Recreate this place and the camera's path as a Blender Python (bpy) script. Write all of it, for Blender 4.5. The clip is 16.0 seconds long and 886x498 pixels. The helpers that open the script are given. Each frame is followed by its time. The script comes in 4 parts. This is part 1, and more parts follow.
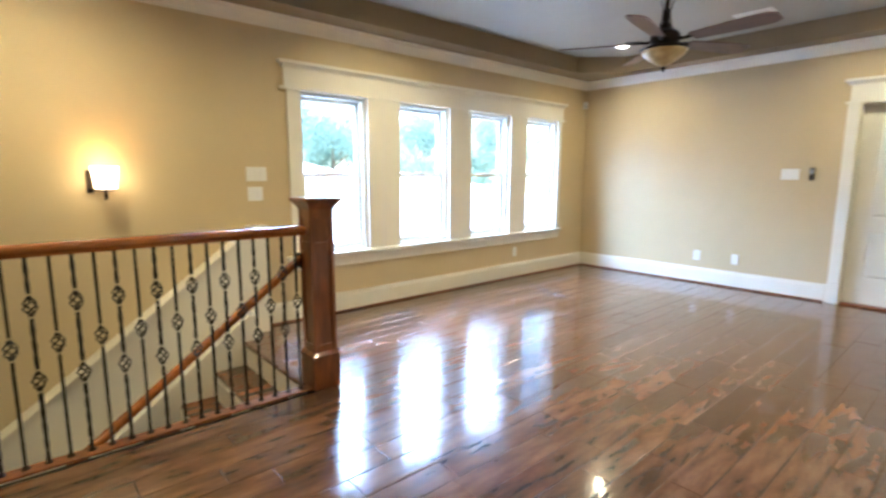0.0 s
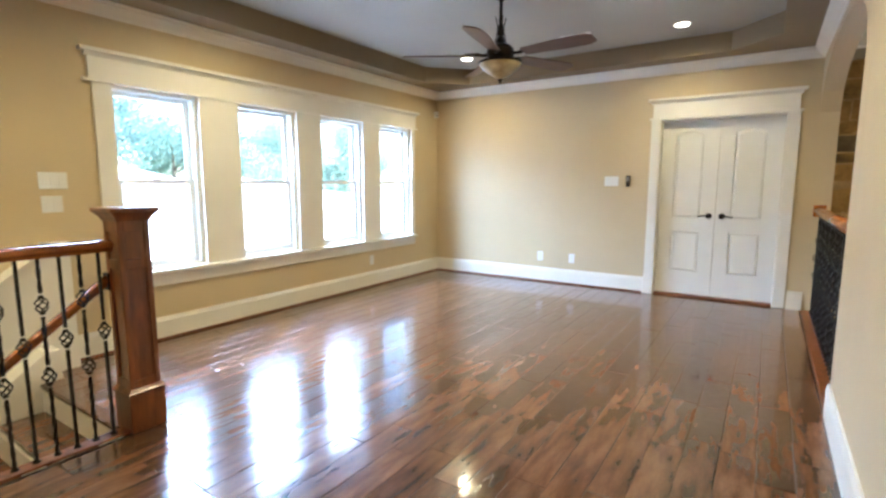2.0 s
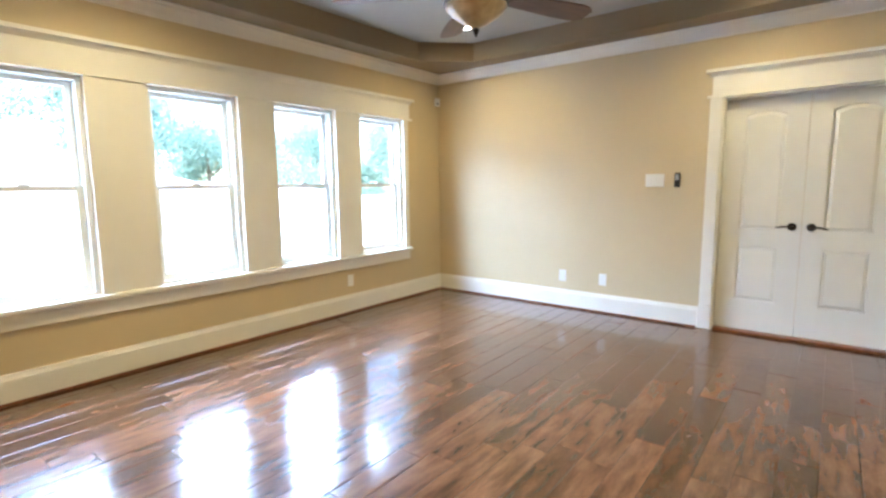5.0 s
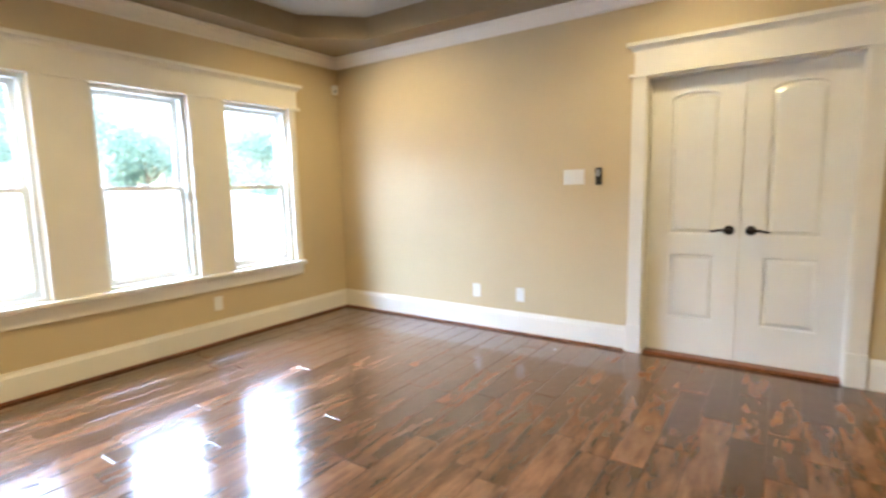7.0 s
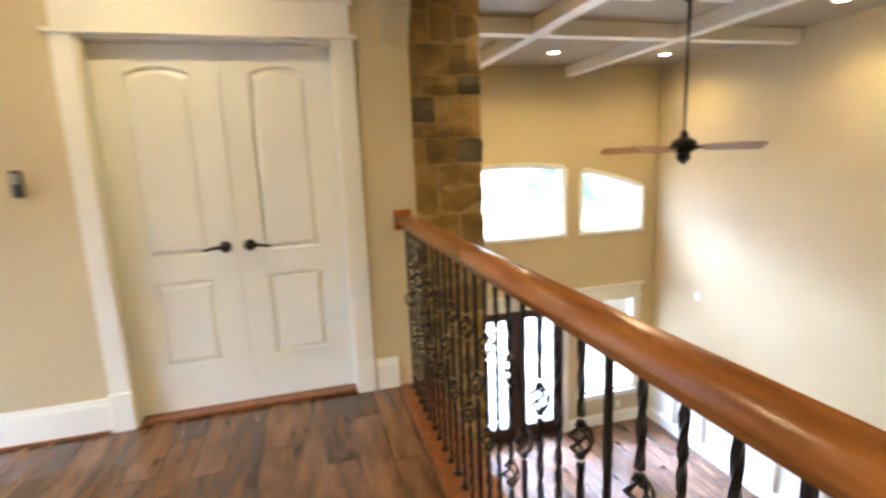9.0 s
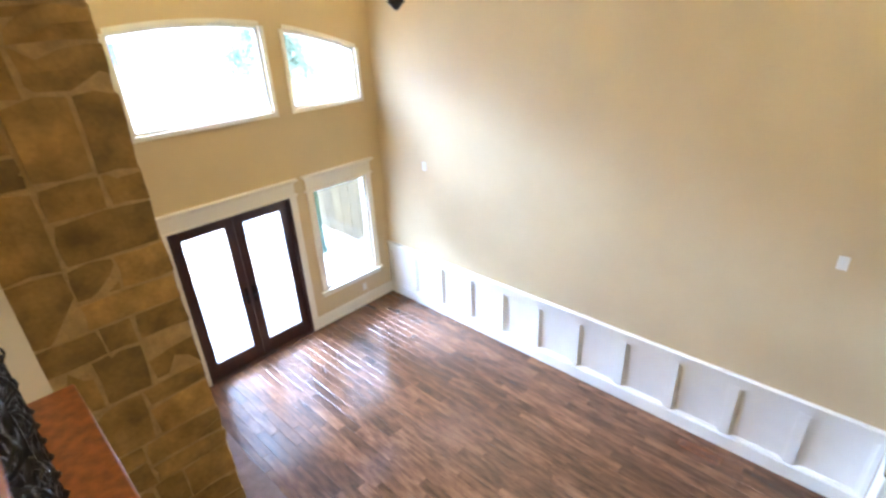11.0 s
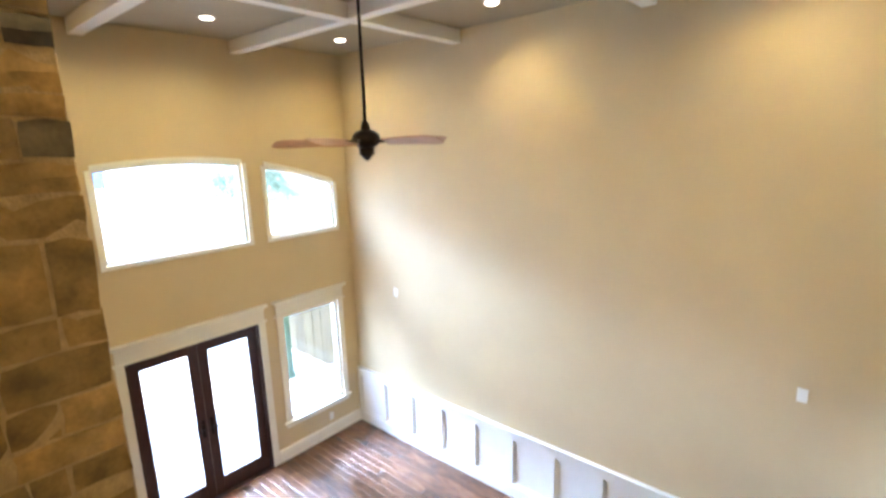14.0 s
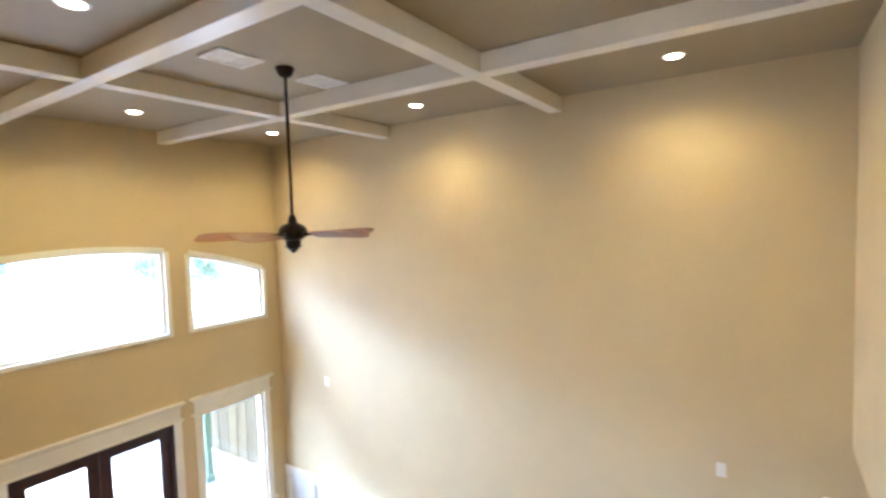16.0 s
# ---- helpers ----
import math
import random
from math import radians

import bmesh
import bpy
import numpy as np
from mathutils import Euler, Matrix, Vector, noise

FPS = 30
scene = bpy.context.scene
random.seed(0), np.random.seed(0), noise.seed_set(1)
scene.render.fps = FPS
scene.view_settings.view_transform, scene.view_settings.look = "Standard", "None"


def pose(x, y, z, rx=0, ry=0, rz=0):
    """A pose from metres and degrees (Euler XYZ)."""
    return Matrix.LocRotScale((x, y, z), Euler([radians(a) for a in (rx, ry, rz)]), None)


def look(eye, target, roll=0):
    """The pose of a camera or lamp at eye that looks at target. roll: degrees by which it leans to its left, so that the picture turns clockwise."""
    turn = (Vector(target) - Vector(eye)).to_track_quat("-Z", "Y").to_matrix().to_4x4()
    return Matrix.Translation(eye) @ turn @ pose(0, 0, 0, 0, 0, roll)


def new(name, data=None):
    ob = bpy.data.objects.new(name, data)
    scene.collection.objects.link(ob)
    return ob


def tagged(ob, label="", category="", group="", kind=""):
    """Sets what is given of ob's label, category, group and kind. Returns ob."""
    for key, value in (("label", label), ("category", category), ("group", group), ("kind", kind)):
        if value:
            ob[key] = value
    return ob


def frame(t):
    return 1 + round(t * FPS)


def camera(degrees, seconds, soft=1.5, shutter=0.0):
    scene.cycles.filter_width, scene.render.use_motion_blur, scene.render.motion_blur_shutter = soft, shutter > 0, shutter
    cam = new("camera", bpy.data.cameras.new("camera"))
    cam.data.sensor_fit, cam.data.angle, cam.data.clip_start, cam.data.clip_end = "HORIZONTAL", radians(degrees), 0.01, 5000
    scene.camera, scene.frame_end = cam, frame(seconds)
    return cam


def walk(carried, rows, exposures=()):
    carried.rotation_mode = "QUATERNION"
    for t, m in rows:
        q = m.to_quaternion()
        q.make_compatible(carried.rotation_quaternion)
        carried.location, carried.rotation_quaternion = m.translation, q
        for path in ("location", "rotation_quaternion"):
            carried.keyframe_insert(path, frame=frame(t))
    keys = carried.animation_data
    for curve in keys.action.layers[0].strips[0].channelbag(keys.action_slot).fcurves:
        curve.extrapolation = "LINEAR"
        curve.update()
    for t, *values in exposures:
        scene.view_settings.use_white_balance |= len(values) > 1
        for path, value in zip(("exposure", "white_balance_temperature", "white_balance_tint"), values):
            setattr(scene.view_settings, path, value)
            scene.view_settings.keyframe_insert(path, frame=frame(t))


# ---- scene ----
cam = camera(84.0, 16.0, 2.6, 0.5)
PATH = [
    (0, (4.149, -6.305, 1.301), (2.654, -5.009, 1.007), 0.1),
    (0.5, (4.182, -6.270, 1.305), (2.835, -4.819, 1.022), 0.0),
    (1, (4.192, -6.233, 1.301), (2.960, -4.681, 1.026), -0.1),
    (1.5, (4.184, -6.198, 1.290), (3.037, -4.581, 1.023), -0.1),
    (2, (4.160, -6.158, 1.288), (3.070, -4.502, 1.027), -0.0),
    (2.5, (4.023, -6.051, 1.276), (2.966, -4.371, 1.031), -0.4),
    (3, (3.899, -5.873, 1.278), (2.861, -4.181, 1.036), -0.1),
    (3.5, (3.874, -5.620, 1.287), (2.821, -3.937, 1.041), 0.0),
    (6, (3.818, -4.256, 1.306), (2.518, -2.759, 1.046), -1.0),
    (6.5, (3.769, -3.968, 1.262), (2.520, -2.427, 1.014), -1.2),
    (7, (3.895, -3.779, 1.267), (2.772, -2.143, 1.019), -1.3),
    (7.5, (3.917, -3.720, 1.309), (3.118, -1.905, 1.051), -0.7),
    (8, (3.891, -3.483, 1.353), (3.505, -1.541, 1.068), -1.3),
    (8.5, (3.974, -3.140, 1.402), (4.025, -1.169, 1.071), -1.0),
    (9, (4.061, -2.822, 1.353), (4.580, -0.923, 0.999), -2.4),
    (9.5, (4.269, -2.523, 1.315), (5.124, -0.774, 0.858), -3.8),
    (10, (4.493, -2.236, 1.262), (5.598, -0.681, 0.662), -2.8),
    (12.5, (4.719, -2.011, 1.185), (6.065, -0.934, 0.169), -2.2),
    (13, (4.707, -2.120, 1.219), (6.093, -0.966, 0.355), -2.6),
    (13.5, (4.701, -2.186, 1.238), (6.136, -0.948, 0.601), -2.4),
    (14, (4.705, -2.151, 1.350), (6.182, -0.869, 0.928), -1.6),
    (14.5, (4.721, -2.134, 1.361), (6.222, -0.829, 1.149), -1.3),
    (15, (4.736, -2.144, 1.418), (6.267, -0.848, 1.326), -0.7),
    (15.5, (4.720, -2.242, 1.409), (6.284, -0.996, 1.357), -0.8),
    (16, (4.707, -2.265, 1.444), (6.372, -1.162, 1.328), -1.8),
]
EXPOSURE = [(0.0, 3.1, 5700, 8), (3.5, 3.1, 5850, 8), (6.5, 3.1, 6350, 10), (8.5, 3.1, 7000, 11), (10.0, 3.1, 6700, 11), (12.5, 3.1, 6400, 10), (15.0, 3.1, 6500, 10), (16.0, 3.1, 6500, 10)]
walk(cam, [(t, look(eye, target, roll)) for t, eye, target, roll in PATH], EXPOSURE)

# ---- light ----
world = bpy.data.worlds.new("world")
scene.world = world
world.use_nodes = True
wn = world.node_tree.nodes
sky = wn.new("ShaderNodeTexSky")
sky.sky_type = "NISHITA"
sky.sun_disc = False
sky.sun_elevation = radians(48)
sky.sun_rotation = radians(143)
world.node_tree.links.new(sky.outputs[0], wn["Background"].inputs[0])
wn["Background"].inputs[1].default_value = 0.15


def lamp(kind, name, m, energy, color, **more):
    data = bpy.data.lights.new(name, kind)
    data.energy, data.color = energy, color
    ob = new(name, data)
    ob.matrix_world = m
    for key in more:
        if key == "size":
            data.size = more[key]
        if key == "size_y":
            data.shape = "RECTANGLE"
            data.size_y = more[key]
        if key == "radius":
            data.shadow_soft_size = more[key]
        if key == "cone":
            data.spot_size = radians(more[key])
            data.spot_blend = 0.9
        if key == "angle":
            data.angle = radians(more[key])
    return ob


DAY = (0.48, 0.67, 1.0)
WARM = (1.0, 0.80, 0.42)
lamp("SUN", "sun", look((0, 0, 20), (-3.2, 4.2, 12)), 5.0, (0.92, 0.96, 1.0), angle=1.0)

# main sizes of the place
XE, YN, YS = 9.35, 3.74, -2.80       # living room: east, north and south wall faces
LOW, TOP = -3.05, 2.592                # living room: floor and ceiling
SOFFIT, TRAY = 2.60, 2.79             # loft: soffit and tray ceiling
LX = 4.52                             # loft side of the wall with the arch
SOUTH = -8.6                          # loft: south wall face
WINS = [(-4.36, -3.68), (-3.30, -2.625), (-2.29, -1.625), (-1.31, -0.655)]
# the last three cans are unseen, added to brighten the stair end
CANS_LOFT_AND_FILL = [(0.99, -0.82), (3.36, -0.82), (0.98, -3.6), (3.45, -3.6), (0.98, -6.2), (3.45, -6.2), (0.68, -7.7)]
CANS_LIVING = [(x, y) for x in (5.82, 7.12, 8.72) for y in (2.88, 0.66, -1.68) if (x, y) != (7.12, 0.66)]

lamp("AREA", "west_sky_light", look((-3.0, -2.6, 4.2), (2.5, -2.6, 0.0)), 740, DAY, size=9.0, size_y=3.5)
lamp("AREA", "yard_sky_light", look((4.8, YN + 19.0, 12.5), (8.6, -1.0, -1.5)), 9800, (0.42, 0.60, 1.0), size=10.0, size_y=14.0)
lamp("AREA", "french_door_light", look((6.95, YN + 0.02, -2.0), (6.95, -5, -4.5)), 2.2, DAY, size=1.3, size_y=1.8)
lamp("AREA", "side_window_light", look((8.55, YN + 0.02, -1.75), (8.55, -5, -4.5)), 0.7, DAY, size=0.85, size_y=1.4)
for x, y in CANS_LOFT_AND_FILL:
    lamp("SPOT", "can_light", look((x, y, TRAY - 0.015), (x, y, 0)), 13 if y > -2 else 19 if y > -5 else 25 if x < 2 else 13, WARM, radius=0.05, cone=164)
for x, y in CANS_LIVING:
    lamp("SPOT", "can_light", look((x, y, TOP - 0.015), (x, y, -3)), 13, WARM, radius=0.09, cone=156)


# ---- materials ----
def material(name, base, rough=0.5, metal=0.0, vary=0.08, scale=6.0, bump=0.0, bump_scale=60.0, coat=0.0, stretch=(1, 1, 1), dark=None, per_object=0.0, fine=0.0, spec=0.5, ripple=None):
    """A painted or natural surface: two scales of mottling, a fine relief, and a shade of its own for each piece."""
    m = bpy.data.materials.new(name)
    m.use_nodes = True
    nt = m.node_tree
    n, link = nt.nodes, nt.links.new
    b = n["Principled BSDF"]
    b.inputs["Roughness"].default_value = rough
    b.inputs["Metallic"].default_value = metal
    b.inputs["Coat Weight"].default_value = coat
    b.inputs["Coat Roughness"].default_value = 0.08
    b.inputs["Specular IOR Level"].default_value = spec
    tc, mp = n.new("ShaderNodeTexCoord"), n.new("ShaderNodeMapping")
    mp.inputs["Scale"].default_value = stretch
    if per_object:
        oi, geo, add, fr = n.new("ShaderNodeObjectInfo"), n.new("ShaderNodeNewGeometry"), n.new("ShaderNodeMath"), n.new("ShaderNodeMath")
        add.operation, fr.operation = "ADD", "FRACT"
        link(oi.outputs["Random"], add.inputs[0])
        link(geo.outputs["Random Per Island"], add.inputs[1])
        link(add.outputs[0], fr.inputs[0])
        shift, move = n.new("ShaderNodeVectorMath"), n.new("ShaderNodeVectorMath")
        shift.operation = "SCALE"
        shift.inputs[0].default_value = (13.0, 29.0, 7.0)
        link(fr.outputs[0], shift.inputs["Scale"])
        link(geo.outputs["Position"], move.inputs[0])
        link(shift.outputs[0], move.inputs[1])
        link(move.outputs[0], mp.inputs[0])
    else:
        link(tc.outputs["Object"], mp.inputs[0])
    big = n.new("ShaderNodeTexNoise")
    big.inputs["Scale"].default_value = scale
    big.inputs["Detail"].default_value = 6
    link(mp.outputs[0], big.inputs["Vector"])
    ramp = n.new("ShaderNodeValToRGB")
    lo = dark if dark else [c * (1 - vary) for c in base]
    hi = [min(1, c * (1 + vary)) for c in base]
    ramp.color_ramp.elements[0].position, ramp.color_ramp.elements[1].position = 0.32, 0.68
    ramp.color_ramp.elements[0].color, ramp.color_ramp.elements[1].color = (*lo, 1), (*hi, 1)
    link(big.outputs["Fac"], ramp.inputs[0])
    out = ramp.outputs[0]
    if fine:
        f = n.new("ShaderNodeTexNoise")
        f.inputs["Scale"].default_value = scale * 7
        f.inputs["Detail"].default_value = 4
        link(mp.outputs[0], f.inputs["Vector"])
        mr = n.new("ShaderNodeMapRange")
        mr.inputs["To Min"].default_value, mr.inputs["To Max"].default_value = 1 - fine, 1 + fine
        link(f.outputs["Fac"], mr.inputs["Value"])
        mul = n.new("ShaderNodeVectorMath")
        mul.operation = "SCALE"
        link(out, mul.inputs[0])
        link(mr.outputs[0], mul.inputs["Scale"])
        out = mul.outputs[0]
    if per_object:
        hs = n.new("ShaderNodeHueSaturation")
        mr2 = n.new("ShaderNodeMapRange")
        mr2.inputs["To Min"].default_value, mr2.inputs["To Max"].default_value = 1 - per_object, 1 + per_object
        link(fr.outputs[0], mr2.inputs["Value"])
        link(out, hs.inputs["Color"])
        link(mr2.outputs[0], hs.inputs["Value"])
        out = hs.outputs[0]
    link(out, b.inputs["Base Color"])
    if bump:
        bn, bu = n.new("ShaderNodeTexNoise"), n.new("ShaderNodeBump")
        bn.inputs["Scale"].default_value = bump_scale
        bn.inputs["Detail"].default_value = 5
        bu.inputs["Strength"].default_value = bump
        bu.inputs["Distance"].default_value = 0.01
        wave = mp
        if ripple:
            wave = n.new("ShaderNodeMapping")
            wave.inputs["Scale"].default_value = ripple
            link(mp.inputs[0].links[0].from_socket, wave.inputs[0])
        link(wave.outputs[0], bn.inputs["Vector"])
        link(bn.outputs["Fac"], bu.inputs["Height"])
        link(bu.outputs[0], b.inputs["Normal"])
    return m


def glow(name, color, strength):
    m = bpy.data.materials.new(name)
    m.use_nodes = True
    b = m.node_tree.nodes["Principled BSDF"]
    b.inputs["Base Color"].default_value = (*color, 1)
    b.inputs["Emission Color"].default_value = (*color, 1)
    b.inputs["Emission Strength"].default_value = strength
    return m


def glass(name, tint=(1, 1, 1), rough=0.0):
    m = bpy.data.materials.new(name)
    m.use_nodes = True
    b = m.node_tree.nodes["Principled BSDF"]
    b.inputs["Base Color"].default_value = (*tint, 1)
    b.inputs["Transmission Weight"].default_value = 1.0
    b.inputs["Roughness"].default_value = rough
    b.inputs["IOR"].default_value = 1.45
    return m


PAINT = material("beige wall paint", (0.59, 0.475, 0.288), 0.55, vary=0.03, scale=2.0, bump=0.12, bump_scale=220)
CREAM = material("cream trim paint", (0.80, 0.77, 0.69), 0.32, vary=0.02, scale=5, bump=0.03, bump_scale=40)
DOORP = material("white door paint", (0.80, 0.79, 0.735), 0.3, vary=0.02, scale=5, bump=0.02, bump_scale=40)
TAUPE = material("taupe ceiling paint", (0.235, 0.172, 0.095), 0.6, vary=0.04, scale=2, bump=0.1, bump_scale=200)
WHITEC = material("white ceiling paint", (0.385, 0.37, 0.325), 0.6, vary=0.03, scale=2, bump=0.1, bump_scale=200)
COFFER = material("mushroom coffer paint", (0.35, 0.282, 0.175), 0.6, vary=0.04, scale=2, bump=0.1, bump_scale=200)
FLOOR = material("hand scraped hickory", (0.138, 0.065, 0.032), 0.20, vary=0.24, scale=3.2, bump=0.25, bump_scale=4, stretch=(6, 1.2, 3), ripple=(4.0, 2.4, 1), dark=(0.062, 0.028, 0.014), per_object=0.36, fine=0.3, coat=0.6, spec=0.3)
DARKJ = material("dark floor joint", (0.03, 0.014, 0.008), 0.6, vary=0.2)
OAK = material("stained oak rail", (0.34, 0.122, 0.028), 0.27, vary=0.2, scale=4, bump=0.06, bump_scale=18, stretch=(6, 1, 6), dark=(0.20, 0.060, 0.014), fine=0.15, coat=0.12)
OAKP = material("stained oak post", (0.20, 0.062, 0.018), 0.3, vary=0.25, scale=4, bump=0.08, bump_scale=18, stretch=(6, 6, 1), dark=(0.11, 0.032, 0.010), fine=0.2, coat=0.2)
IRON = material("black wrought iron", (0.016, 0.014, 0.012), 0.38, metal=0.6, vary=0.3, scale=30, bump=0.15, bump_scale=120)
BRONZE = material("oil rubbed bronze", (0.020, 0.014, 0.011), 0.35, metal=0.8, vary=0.4, scale=20)
BLADE = material("walnut fan blade", (0.10, 0.045, 0.030), 0.35, vary=0.25, scale=5, stretch=(1, 6, 1), fine=0.2)
BLADE2 = material("reddish fan blade", (0.34, 0.16, 0.09), 0.35, vary=0.25, scale=5, stretch=(1, 6, 1), fine=0.2)
AMBER = material("amber scavo glass bowl", (0.50, 0.39, 0.20), 0.3, vary=0.3, scale=9, dark=(0.32, 0.22, 0.09))
STONE = material("tan ledge stone", (0.34, 0.205, 0.066), 0.72, vary=0.25, scale=5.5, bump=0.4, bump_scale=11, dark=(0.185, 0.112, 0.036), per_object=0.3, fine=0.3)
STONED = material("dark grey ledge stone", (0.165, 0.125, 0.068), 0.75, vary=0.4, scale=5, bump=0.7, bump_scale=9, dark=(0.055, 0.043, 0.027), per_object=0.3, fine=0.3)
MORTAR = material("sandy mortar", (0.44, 0.30, 0.135), 0.9, vary=0.2, scale=12, bump=0.6, bump_scale=60, fine=0.2)
MAHOG = material("dark mahogany door", (0.040, 0.014, 0.010), 0.3, vary=0.3, scale=4, stretch=(6, 6, 1), fine=0.2)
GRANITE = material("speckled granite", (0.52, 0.43, 0.28), 0.15, vary=0.3, scale=16, dark=(0.13, 0.105, 0.075), fine=0.5)
SLAB = material("polished brown stone", (0.20, 0.135, 0.115), 0.22, vary=0.2, scale=6, fine=0.2)
GLASS = glass("clear glass")
PLATE = material("white plastic plate", (0.80, 0.80, 0.78), 0.3, vary=0.01)
BLACKP = material("black plastic", (0.015, 0.015, 0.017), 0.3, vary=0.2)
GREYP = material("grey plastic", (0.35, 0.36, 0.37), 0.4, vary=0.1)
CANGLOW = glow("lit lamp lens", (1.0, 0.92, 0.78), 2.5)
SHADE = glow("lit frosted shade", (1.0, 0.74, 0.40), 1.6)
def leafy(m):
    n, link = m.node_tree.nodes, m.node_tree.links.new
    b = n["Principled BSDF"]
    b.inputs["Subsurface Weight"].default_value = 0.0
    tr, mix = n.new("ShaderNodeBsdfTranslucent"), n.new("ShaderNodeMixShader")
    link(b.inputs["Base Color"].links[0].from_socket, tr.inputs["Color"])
    mix.inputs[0].default_value = 0.6
    link(b.outputs[0], mix.inputs[1])
    link(tr.outputs[0], mix.inputs[2])
    link(mix.outputs[0], n["Material Output"].inputs["Surface"])
    return m


LEAF = leafy(material("pale green leaves", (0.27, 0.38, 0.34), 0.6, vary=0.3, scale=3, per_object=0.3))
BARK = material("grey bark", (0.16, 0.13, 0.10), 0.9, vary=0.3, scale=8, bump=0.5, bump_scale=20)
GRASS = material("pale lawn", (0.16, 0.21, 0.09), 0.9, vary=0.25, scale=0.8, bump=0.4, bump_scale=30, fine=0.3)
PATIO = material("pale concrete patio", (0.62, 0.60, 0.57), 0.85, vary=0.08, scale=2, bump=0.2, bump_scale=50, fine=0.08)
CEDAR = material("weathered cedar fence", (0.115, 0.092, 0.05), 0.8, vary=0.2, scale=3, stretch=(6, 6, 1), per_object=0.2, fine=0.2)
SHINGLE = material("sunlit pale roof shingle", (0.40, 0.40, 0.41), 0.9, vary=0.1, scale=6, bump=0.3, bump_scale=40, fine=0.15)
SIDING = material("pale house siding", (0.70, 0.69, 0.66), 0.7, vary=0.05, scale=2)
BLUEP = material("pale blue window glass", (0.05, 0.11, 0.26), 0.2, vary=0.1)
GREENP = material("green painted post", (0.07, 0.125, 0.085), 0.5, vary=0.15, scale=4)


# ---- building blocks ----
def box(bm, x0, x1, y0, y1, z0, z1, bevel=0.0):
    vs = [bm.verts.new((x, y, z)) for x in (x0, x1) for y in (y0, y1) for z in (z0, z1)]
    fs = [bm.faces.new([vs[i] for i in f]) for f in ((0, 1, 3, 2), (4, 6, 7, 5), (0, 4, 5, 1), (2, 3, 7, 6), (0, 2, 6, 4), (1, 5, 7, 3))]
    if bevel:
        es = list({e for f in fs for e in f.edges})
        bmesh.ops.bevel(bm, geom=es, offset=bevel, segments=2, affect="EDGES", profile=0.5)
    return bm


def prism(bm, quad, axis, a0, a1):
    """A four sided outline of (u, z) pairs, pushed from a0 to a1 along the axis."""
    def at(u, z, a):
        return (a, u, z) if axis == "x" else (u, a, z)
    lo = [bm.verts.new(at(u, z, a0)) for u, z in quad]
    hi = [bm.verts.new(at(u, z, a1)) for u, z in quad]
    bm.faces.new(lo), bm.faces.new(hi[::-1])
    k = len(quad)
    for i in range(k):
        bm.faces.new((lo[i], hi[i], hi[(i + 1) % k], lo[(i + 1) % k]))


def tidy(bm):
    bmesh.ops.recalc_face_normals(bm, faces=bm.faces[:])
    return bm


def part(name, bm, mat, parent=None, label="", smooth=False):
    me = bpy.data.meshes.new(name)
    tidy(bm)
    bm.to_mesh(me)
    bm.free()
    me.materials.append(mat)
    if smooth:
        for p in me.polygons:
            p.use_smooth = True
    ob = new(name, me)
    if parent:
        ob.parent = parent
    if label:
        ob["label"] = label
    return ob


def thing(name, at, label, category, group="", kind=""):
    ob = new(name)
    ob.matrix_world = pose(*at)
    ob.empty_display_size = 0.1
    return tagged(ob, label, category, group, kind)


def boxpart(name, parent, mat, dims, bevel=0.003, label=""):
    return part(name, box(bmesh.new(), *dims, bevel=bevel), mat, parent, label)


def share(ob, parent, m, name=None):
    """Another object on the same mesh."""
    o = new(name or ob.name.split(".")[0], ob.data)
    o.parent = parent
    o.matrix_basis = m
    return o


def sweep(bm, pts, r, sides=6, closed=False):
    """A round bar along a line of points; r may be a number or a list."""
    rings = []
    for i, p in enumerate(pts):
        p = Vector(p)
        d = (Vector(pts[min(i + 1, len(pts) - 1)]) - Vector(pts[max(i - 1, 0)])).normalized()
        up = Vector((0, 0, 1)) if abs(d.z) < 0.9 else Vector((1, 0, 0))
        a = d.cross(up).normalized()
        b = a.cross(d)
        rr = r[i] if isinstance(r, (list, tuple)) else r
        rings.append([bm.verts.new(p + rr * (math.cos(2 * math.pi * k / sides) * a + math.sin(2 * math.pi * k / sides) * b)) for k in range(sides)])
    for u, v in zip(rings, rings[1:]):
        for k in range(sides):
            bm.faces.new((u[k], u[(k + 1) % sides], v[(k + 1) % sides], v[k]))
    bm.faces.new(rings[0][::-1]), bm.faces.new(rings[-1])
    return bm


def lathe(bm, profile, sides=24, at=(0, 0, 0)):
    """Rings of (radius, z) about an upright axis."""
    rings = []
    for r, z in profile:
        rings.append([bm.verts.new((at[0] + r * math.cos(2 * math.pi * k / sides), at[1] + r * math.sin(2 * math.pi * k / sides), at[2] + z)) for k in range(sides)])
    for u, v in zip(rings, rings[1:]):
        for k in range(sides):
            bm.faces.new((u[k], u[(k + 1) % sides], v[(k + 1) % sides], v[k]))
    bm.faces.new(rings[0][::-1]), bm.faces.new(rings[-1])
    return bm


def extrude_profile(bm, profile, axis, a0, a1, at, flip=1):
    """A moulding: (out, up) outline run along an axis; out points to +other axis times flip."""
    quad = []
    for o, u in profile:
        quad.append((at[0] + flip * o, at[1] + u))
    lo, hi = [], []
    for a, ring in ((a0, lo), (a1, hi)):
        for o, z in quad:
            ring.append(bm.verts.new((a, o, z) if axis == "x" else (o, a, z)))
    bm.faces.new(lo), bm.faces.new(hi[::-1])
    k = len(quad)
    for i in range(k):
        bm.faces.new((lo[i], hi[i], hi[(i + 1) % k], lo[(i + 1) % k]))


